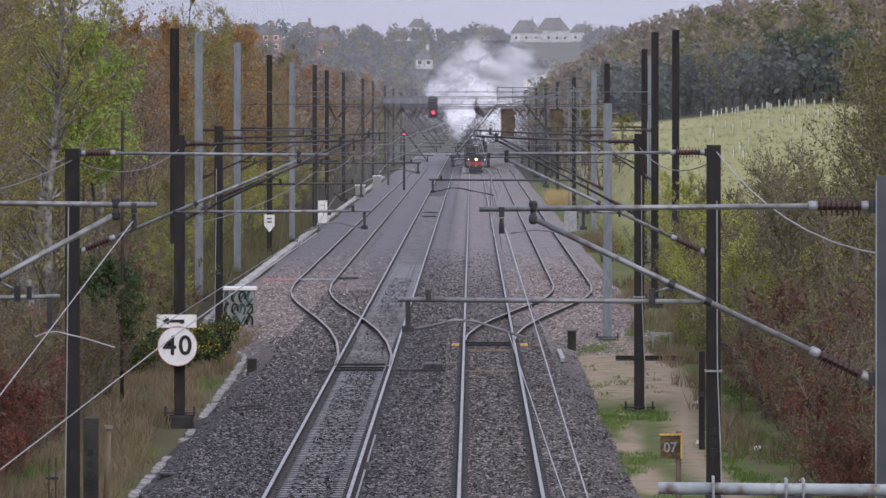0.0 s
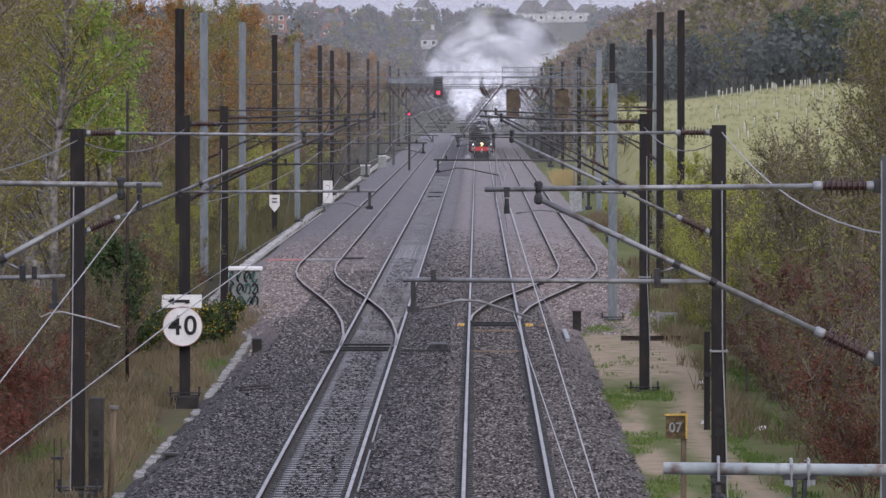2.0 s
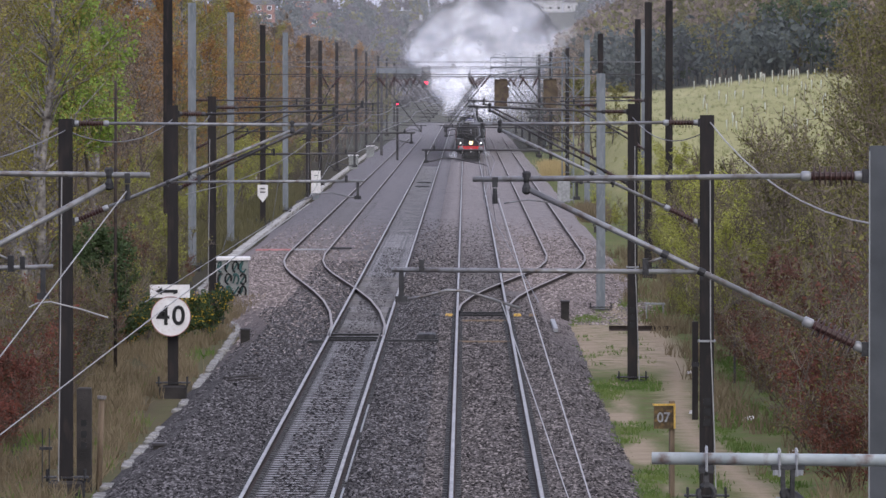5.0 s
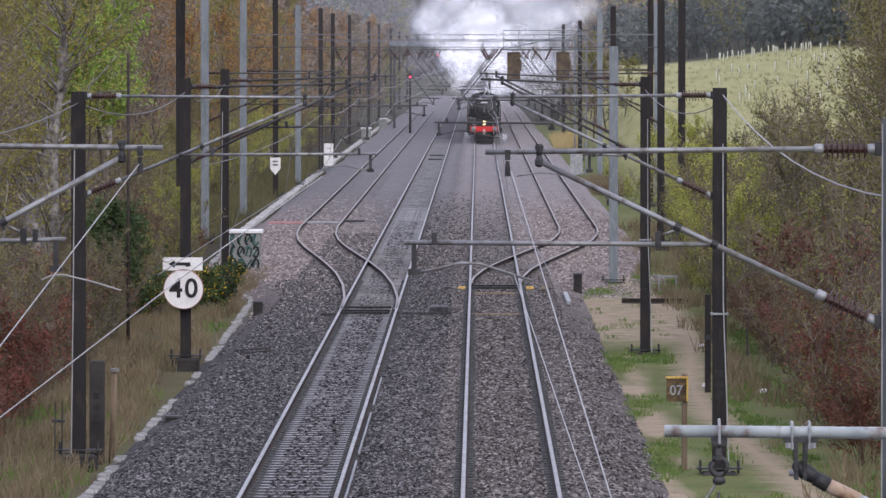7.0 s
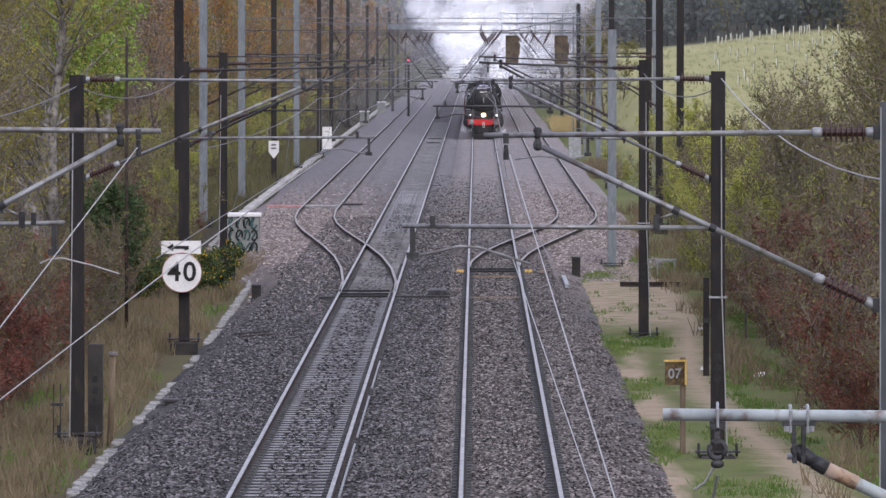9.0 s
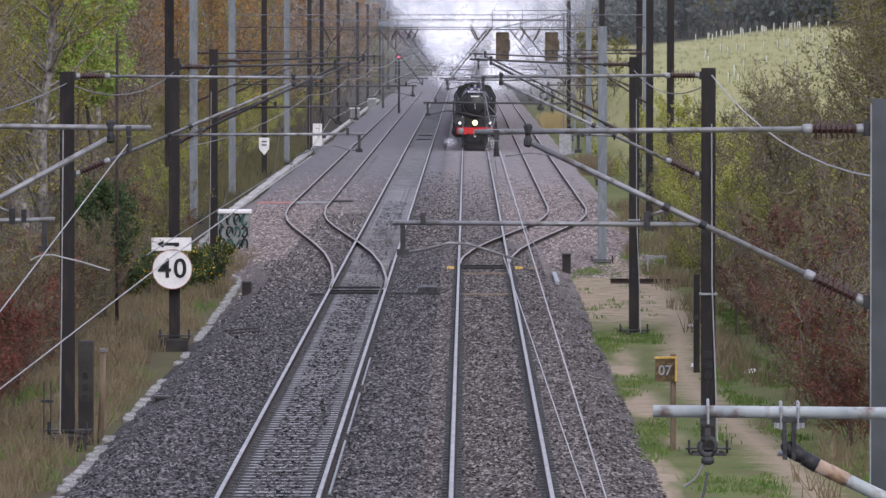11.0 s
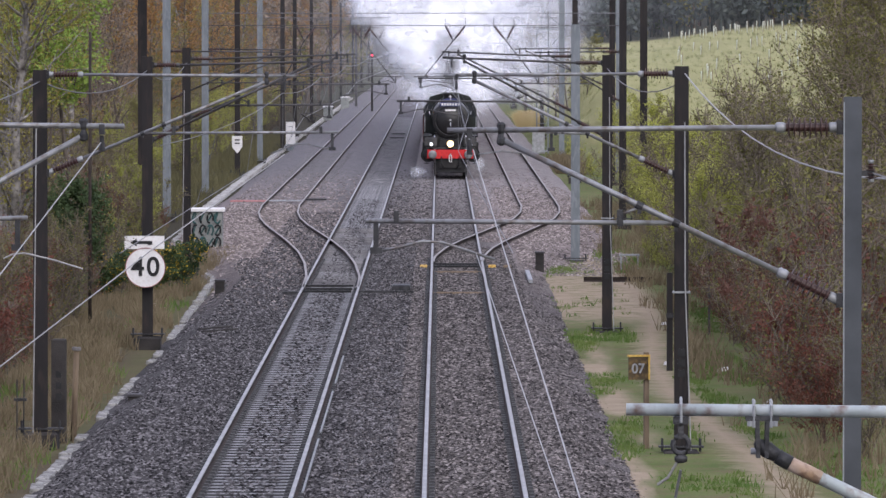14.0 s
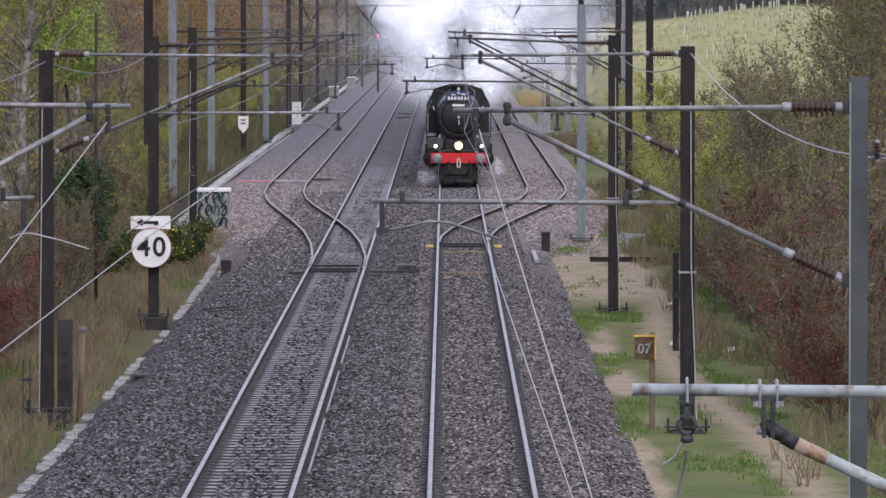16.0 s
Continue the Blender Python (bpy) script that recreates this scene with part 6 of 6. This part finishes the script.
def engine():
    e = thing("steam_locomotive", "black steam locomotive with red buffer beam and lit headlamp", "locomotive")
    cz = 2.72
    part("boiler", Shape().lathe((0, 2.6, cz), (0, 9.0, cz + 0.05), [(0, 0.84), (0.3, 0.86), (1, 0.92)], 36), M_GREEN, e, "dark green boiler", True)
    part("firebox", Shape().prism([(-0.98, 1.5)] + [(0.99 * math.cos(a), cz + 0.05 + 0.97 * math.sin(a)) for a in np.linspace(math.pi, 0, 14)] + [(0.98, 1.5)], 8.9, 11.0), M_GREEN, e)
    part("smokebox", Shape().lathe((0, 0.75, cz), (0, 2.7, cz), [(0, 0.86), (0.02, 0.9), (1, 0.9)], 40), M_ENGINE, e, "sooty black smokebox", True)
    door = part("smokebox_door", Shape().lathe((0, 0.78, cz), (0, 0.5, cz), [(0, 0.72), (0.25, 0.7), (0.5, 0.6), (0.75, 0.42), (0.92, 0.2), (1, 0.04)], 36), M_ENGINE, e, "domed black smokebox door", True)
    rim = Shape().path([(0.74 * math.cos(a), 0.72, cz + 0.74 * math.sin(a)) for a in np.linspace(0, 2 * math.pi, 41)], 0.022, 6, False)
    part("door_rim", rim, M_ENGINE_GREY, door, "dusty grey door rim", True)
    part("door_handle", Shape().tube((0, 0.48, cz - 0.12), (0.02, 0.42, cz - 0.3), 0.022, 6).tube((0, 0.5, cz), (0, 0.4, cz), 0.05, 8), M_STEEL, door)
    for z in (cz + 0.3, cz - 0.3):
        part("hinge_strap", Shape().box((0.33, 0.6, z), (0.62, 0.03, 0.07)), M_ENGINE, door)
    part("number_plate", Shape().box((0, 0.58, cz + 0.47), (0.62, 0.03, 0.15)), M_BLACK, door)
    part("number_bar", Shape().box((0, 0.56, cz + 0.47), (0.52, 0.02, 0.08)), M_WHITE, door)
    part("chimney", Shape().lathe((0, 1.75, cz + 0.8), (0, 1.75, cz + 1.32), [(0, 0.46), (0.2, 0.36), (0.7, 0.34), (0.8, 0.4), (1, 0.39)], 22), M_ENGINE, e, smooth=True)
    part("dome", Shape().lathe((0, 6.0, cz + 0.75), (0, 6.0, cz + 1.22), [(0, 0.42), (0.5, 0.4), (0.85, 0.28), (1, 0.05)], 20), M_GREEN, e, smooth=True)
    for s in (-1, 1):
        # smoke deflector, leaning in at its top
        part("smoke_deflector", Shape().add([(s * 1.3, 0.55, 1.95), (s * 1.3, 3.1, 1.95), (s * 1.3, 3.1, 2.9), (s * 1.3, 0.55, 2.9), (s * 1.1, 3.1, 3.38), (s * 1.1, 0.75, 3.38), (s * 1.275, 0.55, 1.95), (s * 1.275, 3.1, 1.95), (s * 1.275, 3.1, 2.89), (s * 1.275, 0.55, 2.89), (s * 1.08, 3.1, 3.36), (s * 1.08, 0.75, 3.36)],
                                             [(0, 1, 2, 3), (3, 2, 4, 5), (6, 9, 8, 7), (9, 11, 10, 8), (0, 3, 9, 6), (3, 5, 11, 9), (5, 4, 10, 11), (1, 7, 8, 2), (2, 8, 10, 4), (0, 6, 7, 1)]), M_ENGINE, e, "black smoke deflector plate")
        part("deflector_rail", Shape().tube((s * 1.33, 0.7, 3.0), (s * 1.33, 3.0, 3.0), 0.02, 6), M_STEEL, e)
        part("grab_rail", Shape().path([(s * 1.24, 0.53, 2.15), (s * 1.24, 0.5, 2.3), (s * 1.24, 0.5, 2.75), (s * 1.24, 0.53, 2.85)], 0.016, 6), M_STEEL, e)
        part("front_step", Shape().ridge((s * 0.95, 0.75, 1.68), (0.6, 0.55, 0.44), 0.06), M_ENGINE_GREY, e, "dusty grey front footplate box")
        cyl = part("cylinder", Shape().tube((s * 1.08, 1.5, 1.02), (s * 1.08, 2.8, 1.02), 0.36, 20).box((s * 1.08, 2.1, 1.38), (0.56, 1.1, 0.5)), M_ENGINE, e, smooth=False)
        part("cylinder_cover", Shape().lathe((s * 1.08, 1.5, 1.02), (s * 1.08, 1.42, 1.02), [(0, 0.3), (0.6, 0.26), (1, 0.1)], 18), M_ENGINE, cyl, smooth=True)
        buf = part("buffer", Shape().tube((s * 0.865, 0.52, 1.06), (s * 0.865, 0.3, 1.06), 0.13, 14).tube((s * 0.865, 0.3, 1.06), (s * 0.865, 0.06, 1.06), 0.08, 12), M_ENGINE, e)
        part("buffer_head", Shape().lathe((s * 0.865, 0.07, 1.06), (s * 0.865, -0.02, 1.06), [(0, 0.19), (0.4, 0.205), (0.8, 0.18), (1, 0.07)], 24), M_BUFFER, buf, "worn grey steel buffer head", True)
        lamp = part("marker_lamp", Shape().box((s * 0.93, 0.42, 1.56), (0.17, 0.16, 0.3), 0, 0.75), M_ENGINE_GREY, e)
        part("lens", disc(s * 0.93, 0.325, 1.55, 0.075, 0.03, 14), M_MARKER, lamp, "lit white lens")
        part("running_plate", Shape().box((s * 1.12, 7.0, 1.88), (0.42, 8.6, 0.06)), M_ENGINE, e)
        part("handrail", Shape().tube((s * 0.99, 2.8, cz + 0.25), (s * 1.05, 9.8, cz + 0.3), 0.02, 6), M_STEEL, e)
        part("guard_iron", Shape().box((s * 0.76, 0.9, 0.36), (0.07, 0.12, 0.6)), M_ENGINE, e)
        part("brake_pipe", Shape().path([(s * 0.42, 0.44, 0.95), (s * 0.44, 0.34, 0.8), (s * 0.4, 0.36, 0.5), (s * 0.3, 0.42, 0.42)], 0.03, 7), M_BLACK, e, smooth=True)
        part("step_iron", Shape().box((s * 1.16, 0.7, 0.62), (0.24, 0.25, 0.04)).box((s * 1.16, 0.7, 0.95), (0.04, 0.06, 0.6)), M_ENGINE, e)
        part("coupling_rod", Shape().box((s * 0.98, 6.3, 0.72), (0.06, 4.2, 0.13)), M_STEEL, e)
    part("buffer_beam", Shape().ridge((0, 0.5, 1.07), (2.24, 0.08, 0.42), 0.012), M_RED, e, "bright red buffer beam")
    part("platform", Shape().box((0, 0.95, 1.36), (2.4, 0.9, 0.05)), M_ENGINE_GREY, e)
    part("valance", Shape().box((0, 0.9, 1.58), (1.05, 0.3, 0.44)), M_ENGINE, e)
    part("saddle", Shape().prism([(-0.62, 1.3), (0.62, 1.3), (0.75, 2.1), (-0.75, 2.1)], 0.95, 2.5), M_ENGINE, e)
    part("frame", Shape().box((0, 6.0, 0.85), (1.1, 10.8, 0.9)), M_ENGINE, e)
    part("guard_plate", Shape().box((0, 0.75, 0.52), (1.42, 0.06, 0.66)), M_BLACK, e)
    hook = part("coupling", Shape().path([(0, 0.45, 1.06), (0, 0.3, 1.08), (0, 0.24, 1.02), (0, 0.3, 0.96)], 0.035, 8), M_STEEL, e, "steel hook and screw coupling", True)
    for s in (-1, 1):
        part("link", Shape().path([(s * 0.055, 0.3, 1.03), (s * 0.06, 0.27, 0.8), (s * 0.03, 0.28, 0.68)], 0.022, 6), M_WHITE, hook)
    hl = part("headlight", Shape().tube((0, 0.48, 1.57), (0, 0.3, 1.57), 0.19, 22), M_ENGINE, e)
    part("lens", disc(0, 0.285, 1.57, 0.16, 0.03, 24), M_HEADLIGHT, hl, "glowing warm headlight lens")
    board = part("headboard", Shape().prism([(-0.52, 3.38), (0.52, 3.38), (0.5, 3.62)] + [(0.42 * math.cos(a), 3.62 + 0.17 * math.sin(a)) for a in np.linspace(0.2, math.pi - 0.2, 9)] + [(-0.5, 3.62)], 0.6, 0.63), M_BLUE, e, "dark blue headboard with white lettering")
    for k in range(7):
        part("letter_bar", Shape().box((-0.39 + k * 0.13, 0.592, 3.48), (0.085, 0.01, 0.12)), M_WHITE, board)
    for x, z, w in ((-0.2, 3.63, 0.2), (0.2, 3.63, 0.2), (0, 3.69, 0.06)):
        part("emblem_bar", Shape().box((x, 0.592, z), (w, 0.01, 0.07)), M_WHITE, board)
    part("emblem", Shape().box((0, 0.61, 3.85), (0.06, 0.02, 0.16)).box((0, 0.61, 3.85), (0.14, 0.02, 0.05)), M_WHITE, board)
    part("cab", Shape().prism([(-1.32, 1.5), (1.32, 1.5), (1.32, 3.1), (1.0, 3.75), (0.4, 3.92), (-0.4, 3.92), (-1.0, 3.75), (-1.32, 3.1)], 11.0, 13.2), M_GREEN, e)
    for s in (-1, 1):
        part("cab_window", Shape().box((s * 1.05, 10.98, 3.05), (0.36, 0.04, 0.6)), M_GLASS, e)
        for y in (1.4, 3.5):
            wheel(e, "leading_wheel", s * 0.75, y, 0.46, 10)
        wheel(e, "trailing_wheel", s * 0.75, 11.6, 0.5, 10)
    turn = []
    for y in (4.5, 6.4, 8.3):
        for s in (-1, 1):
            turn.append(wheel(e, "driving_wheel", s * 0.75, y, 0.94, 18))
    return e, turn


loco, drivers = engine()
tender = thing("tender", "dark green coal tender behind the engine", "tender")
part("tank", Shape().prism([(-1.3, 1.3), (1.3, 1.3), (1.3, 2.9), (1.1, 3.2), (-1.1, 3.2), (-1.3, 2.9)], 0, 6.8), M_GREEN, tender)
part("coal", Shape().lathe((0, 3, 2.9), (0, 3, 3.7), [(0, 1.1), (0.5, 0.8), (0.9, 0.3), (1, 0.05)], 9), M_BLACK, tender)
part("frame", Shape().box((0, 3.4, 0.95), (2.0, 6.6, 0.6)), M_ENGINE, tender)
for y in (1.2, 3.4, 5.6):
    for s in (-1, 1):
        wheel(tender, "wheel", s * 0.75, y, 0.5, 10)

coach = thing("railway_coach", "maroon railway coach with grey roof", "coach", "coaches")
part("body", Shape().prism([(-1.34, 1.0), (1.34, 1.0), (1.4, 1.8), (1.36, 2.9), (-1.36, 2.9), (-1.4, 1.8)], 0, 19.6), M_MAROON, coach)
part("roof", Shape().prism([(1.38 * math.cos(a), 2.88 + 0.88 * math.sin(a)) for a in np.linspace(0, math.pi, 13)], -0.05, 19.65), M_ENGINE_GREY, coach, "grey arched roof")
part("underframe", Shape().box((0, 9.8, 0.85), (2.2, 12, 0.4)), M_ENGINE, coach)
for s in (-1, 1):
    for k in range(8):
        part("window", Shape().box((s * 1.375, 1.8 + k * 2.3, 2.3), (0.05, 1.3, 0.75)), M_GLASS, coach)
for y in (2.8, 16.8):
    part("bogie", Shape().box((0, y, 0.5), (2.0, 3.2, 0.35)), M_ENGINE, coach)
    for dy in (-1.2, 1.2):
        for s in (-1, 1):
            wheel(coach, "wheel", s * 0.75, y + dy, 0.45, 6)
coaches = [coach] + [copy_thing(coach, pose(0, 0, 0)) for k in range(5)]


# ---- steam, in soft rigid clouds of thin flakes ----
def vapour(name, thick, shade):
    """Thin white vapour: each flake is clearest at its middle and fades out towards its rim."""
    m = bpy.data.materials.new(name)
    m.use_nodes = True
    n, link = m.node_tree.nodes, m.node_tree.links.new
    n.remove(n["Principled BSDF"])
    uv = n.new("ShaderNodeUVMap")
    uv.uv_map = "UVMap"
    ctr = n.new("ShaderNodeVectorMath")
    ctr.operation = "DISTANCE"
    ctr.inputs[1].default_value = (0.5, 0.5, 0)
    link(uv.outputs[0], ctr.inputs[0])
    fall = n.new("ShaderNodeMapRange")
    fall.interpolation_type = "SMOOTHERSTEP"
    fall.inputs[1].default_value, fall.inputs[2].default_value = 0.5, 0.0
    fall.inputs[3].default_value, fall.inputs[4].default_value = 0.0, thick
    link(ctr.outputs["Value"], fall.inputs[0])
    co = n.new("ShaderNodeTexCoord")
    nz = n.new("ShaderNodeTexNoise")
    nz.inputs["Scale"].default_value, nz.inputs["Detail"].default_value = 1.6, 4
    link(co.outputs["Object"], nz.inputs["Vector"])
    cut = n.new("ShaderNodeMapRange")
    cut.inputs[1].default_value, cut.inputs[2].default_value = 0.25, 0.7
    cut.inputs[3].default_value = 0.35
    link(nz.outputs["Fac"], cut.inputs[0])
    mul = n.new("ShaderNodeMath")
    mul.operation = "MULTIPLY"
    link(fall.outputs[0], mul.inputs[0])
    link(cut.outputs[0], mul.inputs[1])
    # a droplet cloud has no facing of its own: each flake takes the sky's light from above on both its sides
    df, tr, cl = n.new("ShaderNodeBsdfDiffuse"), n.new("ShaderNodeBsdfTranslucent"), n.new("ShaderNodeBsdfTransparent")
    df.inputs[0].default_value = tr.inputs[0].default_value = (shade, shade, shade * 1.01, 1)
    for sh_, z in ((df, 1.0), (tr, -1.0)):
        up = n.new("ShaderNodeCombineXYZ")
        up.inputs[1].default_value, up.inputs[2].default_value = -0.3 * z, 0.95 * z
        link(up.outputs[0], sh_.inputs["Normal"])
    half, mix = n.new("ShaderNodeAddShader"), n.new("ShaderNodeMixShader")
    link(df.outputs[0], half.inputs[0])
    link(tr.outputs[0], half.inputs[1])
    link(mul.outputs[0], mix.inputs[0])
    link(cl.outputs[0], mix.inputs[1])
    link(half.outputs[0], mix.inputs[2])
    link(mix.outputs[0], n["Material Output"].inputs[0])
    return m


def cloud_mesh(name, seed, n, size, material):
    g = np.random.default_rng(seed)
    lobes = g.normal(size=(9, 3)) * 0.42
    c = lobes[g.integers(9, size=n)] + g.normal(size=(n, 3)) * 0.3
    w = np.stack([g.normal(size=n) * 0.3, np.ones(n), g.normal(size=n) * 0.3], 1)
    d = np.cross(w, g.normal(size=(n, 3)))
    d /= np.linalg.norm(d, axis=1, keepdims=True)
    e = np.cross(d, w)
    e /= np.linalg.norm(e, axis=1, keepdims=True)
    f = d
    s = (size * g.uniform(0.6, 1.3, n))[:, None]
    me = raw_mesh(name, [(np.stack([c - (f + e) * s, c + (e - f) * s, c + (f + e) * s, c + (f - e) * s], 1).reshape(-1, 3), np.arange(4 * n).reshape(-1, 4))], material)
    uv = me.uv_layers.new(name="UVMap")
    uv.data.foreach_set("uv", np.tile(np.array([0, 0, 1, 0, 1, 1, 0, 1], np.float32), n))
    return me


M_STEAM = vapour("dense_white_steam", 0.23, 0.8)
M_STEAM_THIN = vapour("thin_white_steam", 0.075, 0.72)
M_SMOKE = vapour("grey_smoke", 0.22, 0.22)
M_HAZE = vapour("haze_sheet", 0.009, 0.72)
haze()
dense = [cloud_mesh("dense_steam", s, 150, 0.55, M_STEAM) for s in (71, 72, 73)]
thin = [cloud_mesh("thin_steam", s, 90, 0.65, M_STEAM_THIN) for s in (74, 75)]
smoke = [cloud_mesh("smoke", 76, 70, 0.45, M_SMOKE)]
PUFFS = [
    # lag behind the engine's front, x, z, half sizes, kind
    (2.1, 0.0, 4.7, 0.5, 0.7, 0.8, smoke, 0), (4, 0.1, 5.9, 0.8, 1.8, 1.1, smoke, 0),
    (1.9, -1.4, 0.4, 0.45, 1.2, 0.25, thin, 0), (4, 1.4, 0.4, 0.35, 1.0, 0.2, thin, 1)]
g = random.Random(12)
for k in range(22):
    lag = 11 + k * 10.5
    grow_ = min(1.0, k / 9)
    r = 2.0 + 2.9 * grow_
    PUFFS.append((lag, 0.2 + 2.2 * grow_ + g.uniform(-1, 1) * (0.4 + grow_), 5.6 + 4.6 * grow_ + g.uniform(-0.6, 0.6), r * g.uniform(0.9, 1.15), 8, r * g.uniform(0.8, 1.0), dense if k < 18 else thin, k))
for k in range(16):
    lag = 60 + k * 13
    PUFFS.append((lag, g.uniform(-1, 5), 7.6 + g.uniform(0, 3.5), 4.6, 10, 3.4, thin, k))
clouds = []
for lag, x, z, sx, sy, sz, kinds, k in PUFFS:
    ob = new("steam_puff" if kinds is not smoke else "smoke_puff", kinds[k % len(kinds)])
    tagged(ob, "billowing white steam trailing from the engine" if kinds is not smoke else "grey chimney smoke above the engine", "steam", "clouds of steam", "stuff")
    ob.scale = (sx, sy, sz)
    clouds.append((ob, lag, x, z))


def along(t):
    """Distance of the engine's front from the bridge."""
    return 710 - 33.9 * t + 0.305 * t * t


def motions():
    """The train runs towards the bridge and slows a little; its steam trails and rolls behind it."""
    steps = [i * 0.5 for i in range(33)]
    walk(loco, [(t, pose(TRACK_E, along(t), 0)) for t in steps])
    walk(tender, [(t, pose(TRACK_E, along(t) + 13.6, 0)) for t in steps])
    for k, c in enumerate(coaches):
        walk(c, [(t, pose(TRACK_E, along(t) + 21 + 20.2 * k, 0)) for t in steps])
    ticks = [i / 30 for i in range(481)]
    for w in drivers:
        x, y, z = w.matrix_basis.translation
        walk(w, [(t, pose(x, y, z, -math.degrees((710 - along(t)) / 0.94) % 360 - 360)) for t in ticks])
    for k, (ob, lag, x, z) in enumerate(clouds):
        roll = 0.6 * (1 if k % 2 else -1)
        walk(ob, [(t, pose(TRACK_E + x + 0.25 * math.sin(t * 0.7 + k), along(t) + lag, z + 0.2 * math.sin(t * 0.5 + 2 * k), roll * t, 0, 0.6 * roll * t)) for t in steps])


motions()
